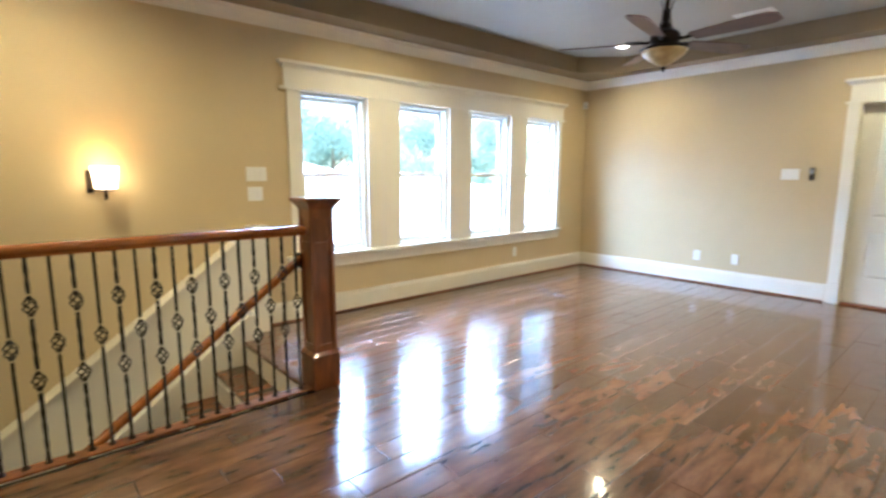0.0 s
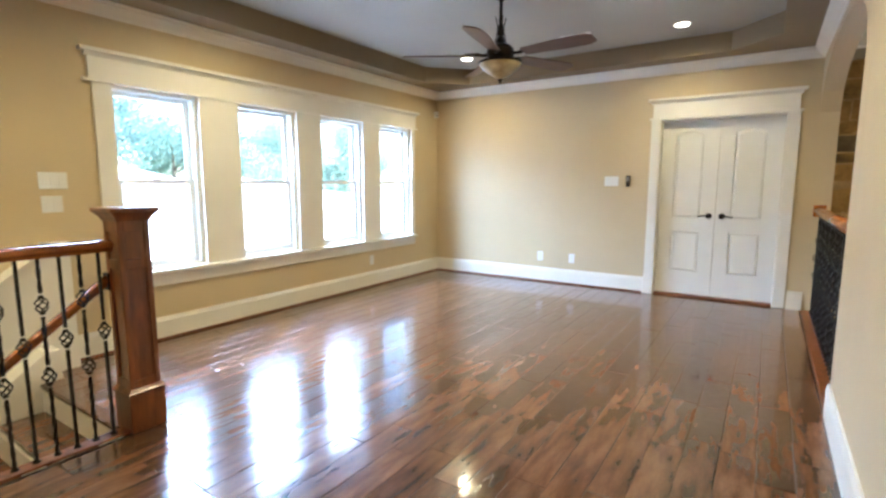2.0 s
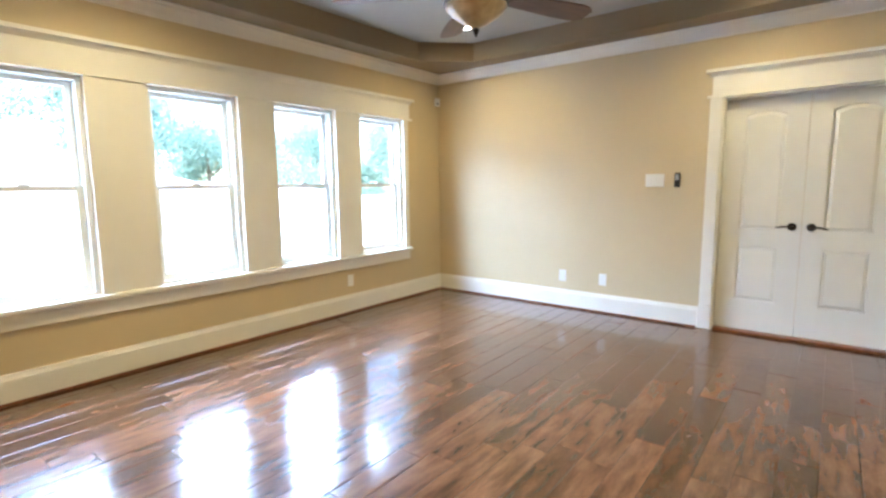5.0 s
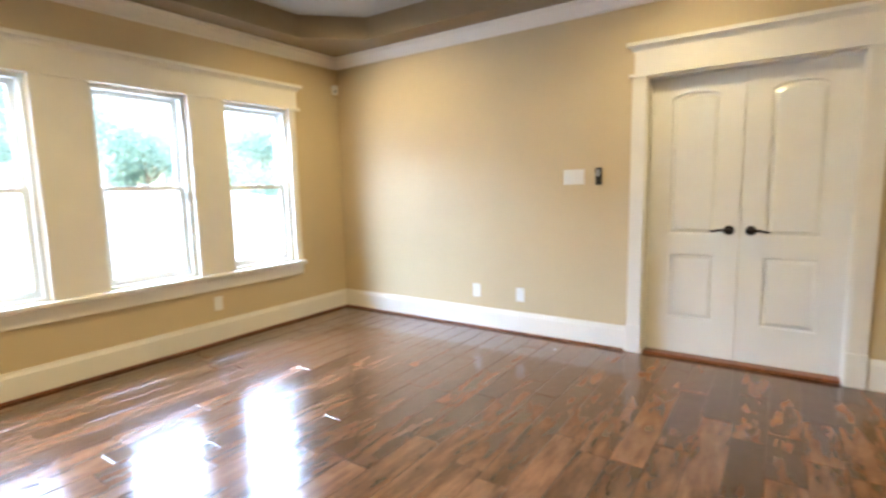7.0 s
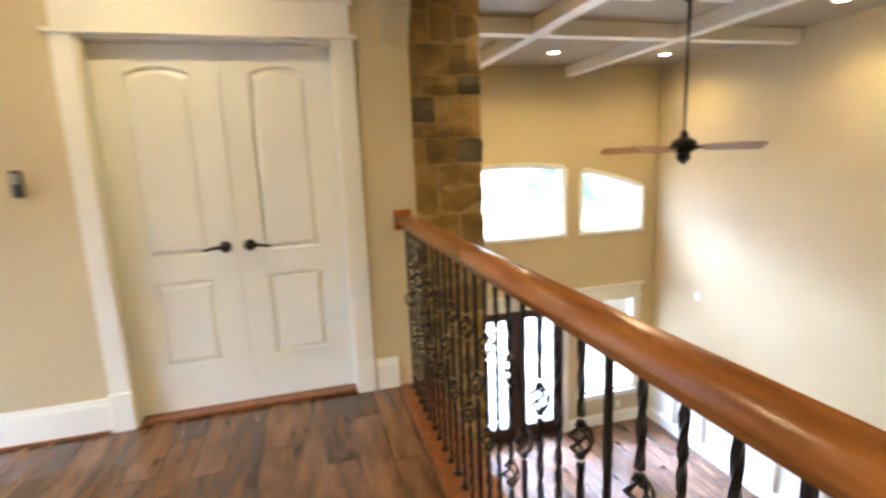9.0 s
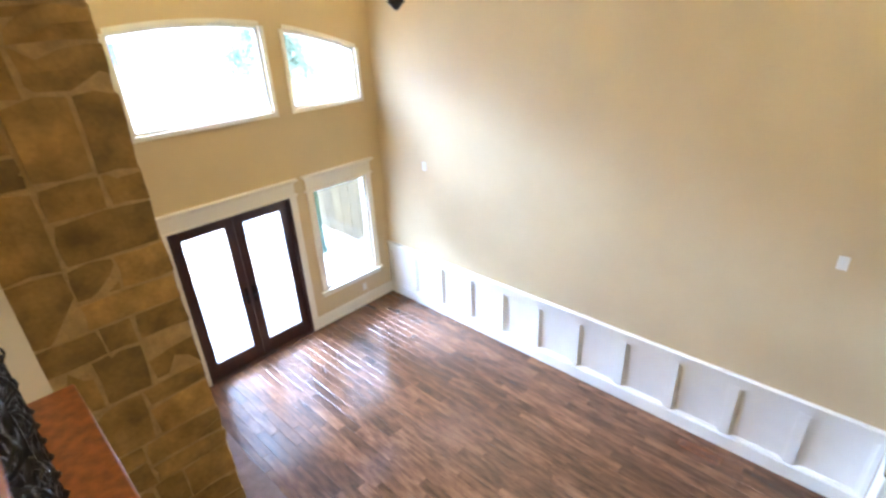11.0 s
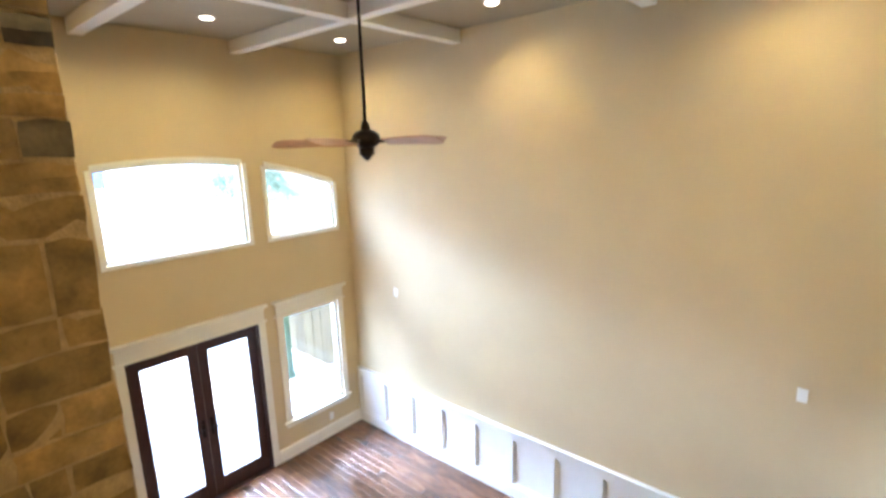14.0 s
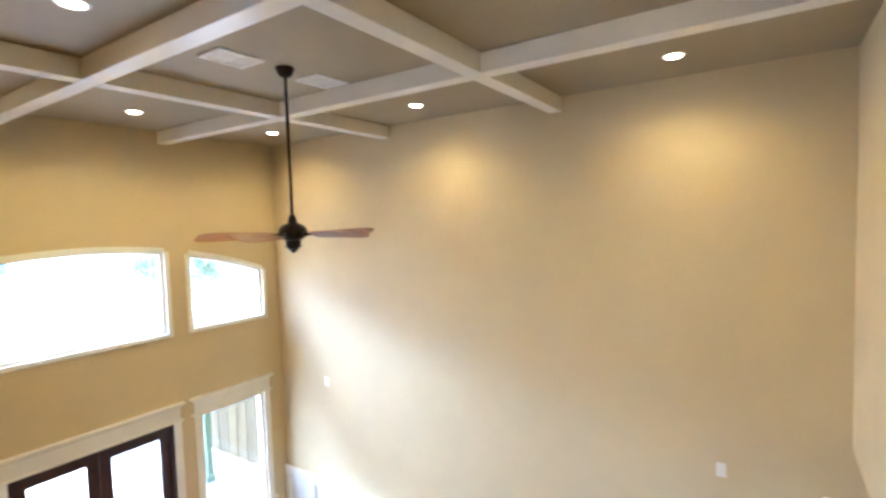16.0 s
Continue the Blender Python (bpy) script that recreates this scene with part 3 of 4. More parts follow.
def basket(h=0.076, r=0.026):
    bm = bmesh.new()
    for k in range(4):
        pts = []
        for i in range(9):
            f = i / 8
            a = k * math.pi / 2 + f * math.pi * 1.1
            rr = 0.004 + (r - 0.004) * math.sin(math.pi * f) ** 0.8
            pts.append((rr * math.cos(a), rr * math.sin(a), (f - 0.5) * h))
        sweep(bm, pts, 0.0042, 4)
    for s in (-1, 1):
        lathe(bm, [(0.006, -0.008), (0.011, -0.005), (0.011, 0.005), (0.006, 0.008)], 8, (0, 0, s * h / 2))
    return bm


def railing_set(rail, height):
    """The baluster kinds of one railing, each with its shoe; baskets are pieces of their own."""
    kinds = []
    bk = part("basket", basket(), IRON, None, smooth=False)
    bpy.data.objects.remove(bk.copy())
    shoe_bm = bmesh.new()
    lathe(shoe_bm, [(0.018, 0.0), (0.018, 0.012), (0.010, 0.024), (0.009, 0.03)], 8)
    shoe = part("shoe", shoe_bm, IRON, None)
    for heights in ((0.56,), (0.74, 0.40), ()):
        bm = bmesh.new()
        zs = [0.0] + [v for h in sorted(heights) for v in (h - 0.055, h + 0.055)] + [height]
        for a, b in zip(zs[::2], zs[1::2]):
            m0, m1 = a + 0.08 * (b - a), b - 0.08 * (b - a)
            if len(heights) == 1:
                bar(bm, a, b, 0, n=2)
            else:
                bar(bm, a, b, 22 * (b - a) if len(heights) == 2 else 30 * (b - a), n=30)
        me = part("baluster", bm, IRON, None)
        kinds.append((me, heights))
    return kinds, bk, shoe


def place_baluster(rail, kinds, bk, shoe, which, x, y):
    me, heights = kinds[which]
    b = share(me, rail, pose(x, y, 0), "baluster")
    share(shoe, b, pose(0, 0, 0), "shoe")
    for h in heights:
        share(bk, b, pose(0, 0, h, 0, 0, 40 * h * 10), "basket")


def handrail(bm, p, q, w=0.034, h=0.058):
    """A moulded rail between two points of its underside."""
    prof = [(-0.55, 0), (0.55, 0), (0.58, 0.06), (0.6, 0.2), (0.75, 0.3), (0.94, 0.36), (1, 0.46), (1.0, 0.58), (0.96, 0.7), (0.85, 0.83), (0.65, 0.93), (0.35, 0.985), (0, 1.0)]
    prof += [(-a, b) for a, b in prof[-2:1:-1]]
    p, q = Vector(p), Vector(q)
    d = (q - p).normalized()
    side = d.cross(Vector((0, 0, 1))).normalized()
    rings = [[bm.verts.new(o + side * (a * w) + Vector((0, 0, b * h))) for a, b in prof] for o in (p, q)]
    n = len(prof)
    for i in range(n):
        bm.faces.new((rings[0][i], rings[0][(i + 1) % n], rings[1][(i + 1) % n], rings[1][i]))
    bm.faces.new(rings[0][::-1]), bm.faces.new(rings[1])


def clear(*obs):
    for o in obs:
        bpy.data.objects.remove(o)


rail = thing("stair_railing", (SX, -5.03, 0), "oak handrail on black iron balusters with baskets", "railing")
bm = bmesh.new()
handrail(bm, (0, 0.0, 0.955), (0, -3.4, 0.955))
part("handrail", bm, OAK, rail, smooth=True)
boxpart("shoe_rail", rail, OAKP, (-0.035, 0.05, -3.4, -0.0, 0.0, 0.012), 0.003)
kinds, bk, shoe = railing_set(rail, 0.955)
for i in range(41):
    place_baluster(rail, kinds, bk, shoe, i % 2, 0, -0.06 - 0.0807 * i)
clear(bk, shoe, *[k[0] for k in kinds])

low = thing("stair_handrail", (SX - 0.09, -5.03, 0), "stained oak handrail sloping down beside the stair", "handrail")
bm = bmesh.new()
handrail(bm, (0, 0.0, 0.765), (0, -3.2, 0.765 - 0.737 * 3.2), 0.028, 0.055)
part("rail", bm, OAK, low, smooth=True)
boxpart("end_block", low, BRONZE, (-0.03, 0.03, -0.0, 0.02, 0.745, 0.835), 0.004)

RX = 4.595
east = thing("loft_railing", (RX, 0, 0), "polished oak handrail on twisted black iron balusters", "railing")
bm = bmesh.new()
handrail(bm, (0, -0.022, 0.985), (0, A0, 0.985), 0.048, 0.074)
part("handrail", bm, OAK, east, smooth=True)
boxpart("rosette", east, OAK, (-0.052, 0.052, -0.021, -0.001, 0.965, 1.082), 0.004)
boxpart("nosing", east, OAKP, (-0.085, 0.150, A0, -0.001, -0.024, 0.006), 0.008)
kinds, bk, shoe = railing_set(east, 0.985)
order = (0, 1, 2, 1)
for i in range(28):
    place_baluster(east, kinds, bk, shoe, order[i % 4], 0, -0.075 - 0.0985 * i)
clear(bk, shoe, *[k[0] for k in kinds])
boxpart("fascia", east, CREAM, (0.108, 0.12, A0, -0.001, -0.30, -0.026), 0.002)


# ---- ceiling fans ----
def fan_blade(length, w0, w1, r0, curl=0.0, tilt=0.22):
    bm = bmesh.new()
    n = 12
    top, bot = [], []
    for i in range(n + 1):
        f = i / n
        w = w0 + (w1 - w0) * min(1, f * 1.6)
        if f > 0.86:
            w *= math.sqrt(max(0.05, 1 - ((f - 0.86) / 0.15) ** 2 * 0.75))
        x = r0 + (length - r0) * f
        z = curl * f * f
        top.append([bm.verts.new((x, s * w, z + 0.004 - s * w * tilt)) for s in (-1, -0.5, 0, 0.5, 1)])
        bot.append([bm.verts.new((x, s * w, z - 0.004 - s * w * tilt)) for s in (-1, -0.5, 0, 0.5, 1)])
    for A, flip in ((top, 1), (bot, -1)):
        for u, v in zip(A, A[1:]):
            for k in range(4):
                bm.faces.new((u[k], u[k + 1], v[k + 1], v[k])[::flip])
    for u, v, p, q in zip(top, top[1:], bot, bot[1:]):
        bm.faces.new((u[0], v[0], q[0], p[0])), bm.faces.new((u[4], p[4], q[4], v[4]))
    for A, B in ((top[0], bot[0]), (top[-1], bot[-1])):
        for k in range(4):
            bm.faces.new((A[k], B[k], B[k + 1], A[k + 1]))
    return bm


def ceiling_fan(name, at, rod, label, blades, radius, turn, mat, bowl):
    f = thing(name, at, label, "ceiling fan")
    bm = bmesh.new()
    lathe(bm, [(0.012, 0.10), (0.012, rod - 0.05)], 10)
    part("down_rod", bm, BRONZE, f, smooth=True)
    bm = bmesh.new()
    tall = 1.9 if bowl else 1.0
    lathe(bm, [(0.016, rod - 0.075 * tall), (0.045, rod - 0.06 * tall), (0.066, rod - 0.02 * tall), (0.07, rod)], 20)
    part("canopy", bm, BRONZE, f, smooth=True)
    bm = bmesh.new()
    lathe(bm, [(0.02, 0.16), (0.034, 0.12), (0.036, 0.10), (0.075, 0.085), (0.10, 0.06), (0.105, 0.03), (0.10, 0.0), (0.07, -0.02), (0.06, -0.03)], 24)
    part("motor", bm, BRONZE, f, smooth=True)
    for k in range(blades):
        arm_bm = bmesh.new()
        sweep(arm_bm, [(0.08, 0, 0.01), (0.13, 0, 0.0), (0.17, 0.012, 0.004), (0.22, 0, 0.006)], [0.014, 0.011, 0.013, 0.012], 6)
        box(arm_bm, 0.19, 0.27, -0.035, 0.035, 0.006, 0.011, 0.002)
        b = part("blade", fan_blade(radius, 0.05, 0.072, 0.2, 0.0, 0.22 if bowl else 0.36), mat, f)
        b.matrix_basis = pose(0, 0, 0.012, 0, 0, turn + 360 / blades * k)
        part("blade_arm", arm_bm, BRONZE, b)
    if bowl:
        for k in range(4):
            a = math.pi / 4 + k * math.pi / 2
            wire = bmesh.new()
            sweep(wire, [(r * math.cos(a), r * math.sin(a), z) for r, z in ((0.05, 0.09), (0.04, 0.12), (0.026, 0.18), (0.024, 0.22), (0.034, 0.26), (0.042, 0.29))], 0.004, 5)
            part("scroll", wire, BRONZE, f, smooth=True)
        bm = bmesh.new()
        lathe(bm, [(0.018, 0.14), (0.028, 0.17), (0.02, 0.20), (0.026, 0.225), (0.014, 0.24)], 14)
        part("collar", bm, BRONZE, f, smooth=True)
        bm = bmesh.new()
        lathe(bm, [(0.06, -0.03), (0.15, -0.03), (0.166, -0.034), (0.166, -0.046), (0.155, -0.05)], 28)
        part("light_rim", bm, BRONZE, f, smooth=True)
        bm = bmesh.new()
        lathe(bm, [(0.157, -0.050), (0.15, -0.068), (0.125, -0.092), (0.088, -0.118), (0.048, -0.142), (0.012, -0.158)], 28)
        part("light_bowl", bm, AMBER, f, "amber glass light bowl", True)
        bm = bmesh.new()
        lathe(bm, [(0.012, -0.158), (0.018, -0.166), (0.012, -0.178), (0.008, -0.19), (0.003, -0.20)], 12)
        part("finial", bm, BRONZE, f, smooth=True)
    else:
        bm = bmesh.new()
        lathe(bm, [(0.055, -0.03), (0.058, -0.05), (0.05, -0.066), (0.066, -0.072), (0.04, -0.09), (0.030, -0.105), (0.016, -0.118), (0.006, -0.124)], 20)
        part("lower_cap", bm, BRONZE, f, smooth=True)
    return f


ceiling_fan("ceiling_fan", (2.38, -2.66, 2.245), TRAY - 2.245, "dark bronze fan with walnut blades and amber bowl", 5, 0.74, -6, BLADE, True)
ceiling_fan("ceiling_fan", (7.15, 0.69, 1.36), TOP - 1.36, "dark bronze fan with reddish wood blades on a rod", 5, 0.69, 57, BLADE2, False)


# ---- fixtures ----
def recessed_light(x, y, z):
    f = thing("recessed_light", (x, y, z), "lit round recessed ceiling light with white trim", "ceiling light", "recessed lights")
    bm = bmesh.new()
    lathe(bm, [(0.060, -0.003), (0.078, -0.006), (0.082, -0.001), (0.082, 0.0)], 24)
    part("trim_ring", bm, DOORP, f, smooth=True)
    bm = bmesh.new()
    lathe(bm, [(0.056, -0.0085), (0.058, -0.0065)], 24)
    part("lens", bm, CANGLOW, f)


# fittings for the loft cans, the three added fill ones included
for x, y in CANS_LOFT_AND_FILL:
    recessed_light(x, y, TRAY)
for x, y in CANS_LIVING:
    recessed_light(x, y, TOP)


def air_vent(at, turn, w, d):
    f = thing("air_vent", at, "white louvred ceiling air vent", "air vent", "ceiling vents")
    f.matrix_world = pose(*at, 0, 0, turn)
    bm = bmesh.new()
    for a in ((-w, w, -d, -d + 0.03), (-w, w, d - 0.03, d), (-w, -w + 0.03, -d + 0.03, d - 0.03), (w - 0.03, w, -d + 0.03, d - 0.03)):
        box(bm, *a, -0.012, -0.001, 0.002)
    part("frame", bm, PLATE, f)
    boxpart("divider", f, PLATE, (-0.009, 0.009, -d + 0.03, d - 0.03, -0.0105, -0.0065), 0.001)
    part("backing", box(bmesh.new(), -w + 0.03, w - 0.03, -d + 0.03, d - 0.03, -0.004, -0.002), GREYP, f)
    s = part("slat", box(bmesh.new(), -w + 0.03, w - 0.03, -0.0045, 0.0045, -0.010, -0.007), PLATE, f)
    n = int((2 * d - 0.06) / 0.022)
    s.matrix_basis = pose(0, -d + 0.04, 0)
    for i in range(1, n):
        share(s, f, pose(0, -d + 0.04 + i * (2 * d - 0.08) / n, 0))


air_vent((6.785, 0.786, TOP), 0, 0.17, 0.13)
air_vent((7.547, 0.733, TOP), 0, 0.17, 0.13)
air_vent((2.40, -0.99, TRAY), 0, 0.16, 0.09)


def wall_plate(at, turn, w, h, rockers, label, category, outlet=False):
    f = thing(category.replace(" ", "_"), at, label, category)
    f.matrix_world = pose(*at, 0, 0, turn)
    part("plate", box(bmesh.new(), -w / 2, w / 2, -0.007, 0, -h / 2, h / 2, 0.003), PLATE, f)
    for i in range(rockers):
        x = (i - (rockers - 1) / 2) * 0.046
        if outlet:
            for z in (-0.02, 0.02):
                part("socket", box(bmesh.new(), x - 0.016, x + 0.016, -0.0095, -0.0075, z - 0.014, z + 0.014, 0.001), PLATE, f)
        else:
            part("rocker", box(bmesh.new(), x - 0.016, x + 0.016, -0.011, -0.0075, -0.033, 0.033, 0.001), PLATE, f)
    return f


wall_plate((2.555, 0, 1.325), 0, 0.165, 0.115, 3, "white triple light switch plate on a beige wall", "light switch")
for x in (1.665, 2.095):
    wall_plate((x, 0, 0.34), 0, 0.075, 0.118, 1, "white wall outlet above the baseboard", "outlet", True)
wall_plate((0, -1.49, 0.335), 90, 0.075, 0.118, 1, "white wall outlet below the windows", "outlet", True)
wall_plate((0, -4.767, 1.313), 90, 0.17, 0.115, 3, "white triple light switch plate beside the window", "light switch")
wall_plate((0, -4.785, 1.15), 90, 0.125, 0.115, 2, "white double light switch plate beside the window", "light switch")
wall_plate((XE, -1.944, -0.736), -90, 0.075, 0.12, 1, "white wall plate high on the living room wall", "wall plate", True)
wall_plate((XE, 2.797, -0.719), -90, 0.075, 0.12, 1, "white wall plate high on the living room wall", "wall plate", True)
wall_plate((8.75, YN, LOW + 0.32), 0, 0.075, 0.12, 1, "white wall outlet under the side window", "outlet", True)
wall_plate((5.98, YN, -1.62), 0, 0.12, 0.12, 2, "white switch plate beside the french doors", "light switch")

remote = thing("fan_remote", (2.75, 0, 1.325), "black and grey fan remote in a wall cradle", "remote control")
boxpart("cradle", remote, BLACKP, (-0.024, 0.024, -0.022, 0, -0.065, 0.065), 0.008)
boxpart("faceplate", remote, GREYP, (-0.015, 0.015, -0.026, -0.0225, 0.0, 0.05), 0.002)

sensor = thing("motion_sensor", (0.03, -0.06, 2.29), "small white motion sensor in the room corner", "sensor")
sensor.matrix_world = pose(0.03, -0.06, 2.29, 0, 0, 60)
boxpart("housing", sensor, PLATE, (-0.03, 0.03, -0.02, 0.03, -0.045, 0.045), 0.008)
part("sensor_lens", box(bmesh.new(), -0.018, 0.018, -0.024, -0.0205, -0.03, -0.005, 0.002), GREYP, sensor)

sconce = thing("wall_sconce", (0, -5.83, 1.21), "bronze wall sconce with a lit frosted glass shade", "wall lamp")
boxpart("back_plate", sconce, BRONZE, (0, 0.012, -0.098, -0.062, -0.03, 0.125), 0.003)
bm = bmesh.new()
box(bm, 0.012, 0.045, -0.095, 0.055, -0.014, -0.001, 0.003)
box(bm, 0.046, 0.14, -0.018, 0.018, -0.013, -0.002, 0.003)
sweep(bm, [(0.012, 0.0, -0.075), (0.05, 0, -0.07), (0.08, 0, -0.045), (0.085, 0, -0.012)], 0.008, 8)
lathe(bm, [(0.004, -0.075), (0.012, -0.066), (0.009, -0.058), (0.014, -0.05), (0.014, -0.04), (0.008, -0.03), (0.008, -0.012)], 10, (0.085, 0, 0))
part("bracket", bm, BRONZE, sconce)
bm = bmesh.new()
n = 20
rings = []
for f in (0, 0.15, 0.4, 0.7, 1.0):
    r = 0.062 + 0.020 * f
    rings.append([bm.verts.new((0.12 + r * math.cos(2 * math.pi * k / n), r * math.sin(2 * math.pi * k / n), 0.0 + 0.15 * f)) for k in range(n)])
for u, v in zip(rings, rings[1:]):
    for k in range(n):
        bm.faces.new((u[k], u[(k + 1) % n], v[(k + 1) % n], v[k]))
bm.faces.new(rings[0][::-1])
part("shade", bm, SHADE, sconce, "lit frosted glass shade", True)


# ---- living room ----
# wainscot along the east wall
wains = structure(thing("wainscot", (XE, 0, LOW), "white panelled wainscot along the tall wall", "wainscot"), "white panelled wainscot along the tall wall", "wainscot")
W0, W1 = -2.62, YN
boxpart("backing", wains, DOORP, (-0.006, 0, W0, W1, 0, 0.92), 0.0)
bm = bmesh.new()
extrude_profile(bm, [(0, 0), (0.036, 0), (0.036, 0.15), (0.028, 0.165), (0, 0.165)], "y", W0, W1, (-0.0065, 0), -1)
part("bottom_rail", bm, DOORP, wains)
boxpart("top_rail", wains, DOORP, (-0.034, -0.0065, W0, W1, 0.80, 0.894), 0.002)
bm = bmesh.new()
extrude_profile(bm, [(0, 0.895), (0.032, 0.895), (0.046, 0.908), (0.046, 0.925), (0, 0.93)], "y", W0, W1, (-0.0065, 0), -1)
part("cap_rail", bm, DOORP, wains)
N = 11
st = None
for i in range(N + 1):
    y = W0 + (W1 - W0) * i / N
    lo_y, hi_y = max(W0, y - 0.045), min(W1, y + 0.045)
    boxpart("stile", wains, DOORP, (-0.034, -0.0065, lo_y, hi_y, 0.166, 0.799), 0.002)
for i in range(N):
    y0, y1 = W0 + (W1 - W0) * i / N + 0.046, W0 + (W1 - W0) * (i + 1) / N - 0.046
    bm = bmesh.new()
    for inset, deep in ((0.0, 0.026), (0.0145, 0.017)):
        u, v, zl, zh = y0 + inset, y1 - inset, 0.1665 + inset, 0.7985 - inset
        for a, b, z0, z1 in ((u, v, zl, zl + 0.014), (u, v, zh - 0.014, zh), (u, u + 0.014, zl + 0.0145, zh - 0.0145), (v - 0.014, v, zl + 0.0145, zh - 0.0145)):
            box(bm, -deep, -0.0065, a, b, z0, z1)
    part("panel_moulding", bm, DOORP, wains)
for y, z in ((1.48, LOW + 0.33), (-1.45, LOW + 0.33)):
    wall_plate((XE - 0.0065, y, z), -90, 0.07, 0.11, 1, "white wall outlet in a wainscot panel", "outlet", True)


# arched windows
def arched_window(index, a, b, low):
    w = thing("window_%d" % index, ((a + b) / 2, YN, low), "white framed fixed window with an arched top", "window", "arched windows", "structure")
    cx = (a + b) / 2
    bm = bmesh.new()
    def strip(off0, off1, y0, y1):
        k = 12
        for i in range(k):
            u, v = a + (b - a) * i / k, a + (b - a) * (i + 1) / k
            prism(bm, [(u - cx, top_of_arch(u) - low + off0), (v - cx, top_of_arch(v) - low + off0), (v - cx, top_of_arch(v) - low + off1), (u - cx, top_of_arch(u) - low + off1)], "y", y0, y1)
    def side(u, w0, w1, y0, y1):
        prism(bm, [(u + w0 - cx, -0.05), (u + w1 - cx, -0.05), (u + w1 - cx, top_of_arch(u) - low), (u + w0 - cx, top_of_arch(u) - low)], "y", y0, y1)
    strip(0.0, 0.05, -0.018, 0.0)
    side(a, -0.05, 0, -0.018, 0)
    side(b, 0, 0.05, -0.018, 0)
    box(bm, a - cx, b - cx, -0.018, 0, -0.05, 0)
    part("casing", bm, DOORP, w)
    bm = bmesh.new()
    strip(-0.035, -0.001, 0.04, 0.12)
    side(a, 0.001, 0.035, 0.04, 0.12)
    side(b, -0.035, -0.001, 0.04, 0.12)
    box(bm, a - cx + 0.035, b - cx - 0.035, 0.04, 0.12, 0.001, 0.035)
    part("window_frame", bm, DOORP, w)
    bm = bmesh.new()
    k = 12
    for i in range(k):
        u, v = a + 0.03 + (b - a - 0.06) * i / k, a + 0.03 + (b - a - 0.06) * (i + 1) / k
        prism(bm, [(u - cx, 0.03), (v - cx, 0.03), (v - cx, top_of_arch(v) - low - 0.03), (u - cx, top_of_arch(u) - low - 0.03)], "y", 0.078, 0.084)
    bmesh.ops.remove_doubles(bm, verts=bm.verts[:], dist=0.0005)
    inner = [f for f in bm.faces if abs(f.normal.x) > 0.9 and -(b - a) / 2 + 0.04 < f.calc_center_median().x < (b - a) / 2 - 0.04]
    bmesh.ops.delete(bm, geom=inner, context="FACES")
    g = part("pane", bm, GLASS, w)
    g.visible_shadow = False


arched_window(5, *AW, SILL)
arched_window(6, *BW, SILL)

w = thing("window_7", (8.55, YN, -2.48), "tall white framed picture window with capped head", "window", "", "structure")
bm = bmesh.new()
for a, b, z0, z1 in ((-0.464, -0.43, 0, 1.569), (0.43, 0.464, 0, 1.569), (-0.43, 0.43, 0, 0.04), (-0.43, 0.43, 1.529, 1.569)):
    box(bm, a, b, 0.03, 0.12, z0, z1, 0.002)
part("window_frame", bm, DOORP, w)
g = part("pane", box(bmesh.new(), -0.43, 0.43, 0.075, 0.081, 0.04, 1.529), GLASS, w)
g.visible_shadow = False
bm = bmesh.new()
box(bm, -0.555, -0.466, -0.02, 0, 0, 1.569, 0.003)
box(bm, 0.466, 0.555, -0.02, 0, 0, 1.569, 0.003)
box(bm, -0.59, 0.59, -0.05, 0.03, -0.03, -0.0005, 0.006)
box(bm, -0.555, 0.555, -0.018, 0, -0.10, -0.0305, 0.003)
part("casing", bm, CREAM, w)
bm = bmesh.new()
head_casing(bm, "x", 7.995, 9.105, YN, HEAD, -1)
head_casing(bm, "x", 6.083, 7.815, YN, HEAD, -1)
for a, b in ((6.073, 6.163), (7.735, 7.825)):
    box(bm, a, b, YN - 0.02, YN, LOW, HEAD, 0.003)
structure(part("casing_living", bm, CREAM), "cream casing and capped heads on the window wall", "trim")


def french_leaf(index, x0, x1, knob):
    d = thing("door_%d" % index, (x0, YN + 0.05, LOW + 0.01), "dark mahogany french door with one tall glass pane", "door", "french doors", "structure")
    w, H = x1 - x0, 2.10
    bm = bmesh.new()
    s = 0.105
    for a, b, z0, z1 in ((0, s, 0, H), (w - s, w, 0, H), (s, w - s, 0, 0.20), (s, w - s, H - 0.11, H)):
        box(bm, a, b, 0, 0.045, z0, z1, 0.003)
    part("leaf", bm, MAHOG, d)
    bm = bmesh.new()
    for a, b, z0, z1 in ((s, s + 0.015, 0.2, H - 0.11), (w - s - 0.015, w - s, 0.2, H - 0.11), (s, w - s, 0.2, 0.215), (s, w - s, H - 0.125, H - 0.11)):
        box(bm, a, b, -0.006, 0.02, z0, z1, 0.002)
    part("glazing_bead", bm, MAHOG, d)
    g = part("pane", box(bmesh.new(), s, w - s, 0.021, 0.027, 0.2, H - 0.11), GLASS, d)
    g.visible_shadow = False
    bm = bmesh.new()
    kx = w - 0.05 if knob else 0.05
    box(bm, kx - 0.022, kx + 0.022, -0.012, 0, 0.86, 1.10, 0.004)
    sweep(bm, [(kx, -0.012, 0.97), (kx, -0.05, 0.97), (kx + (-0.1 if knob else 0.1), -0.055, 0.965)], 0.008, 8)
    part("handle", bm, BRONZE, d)


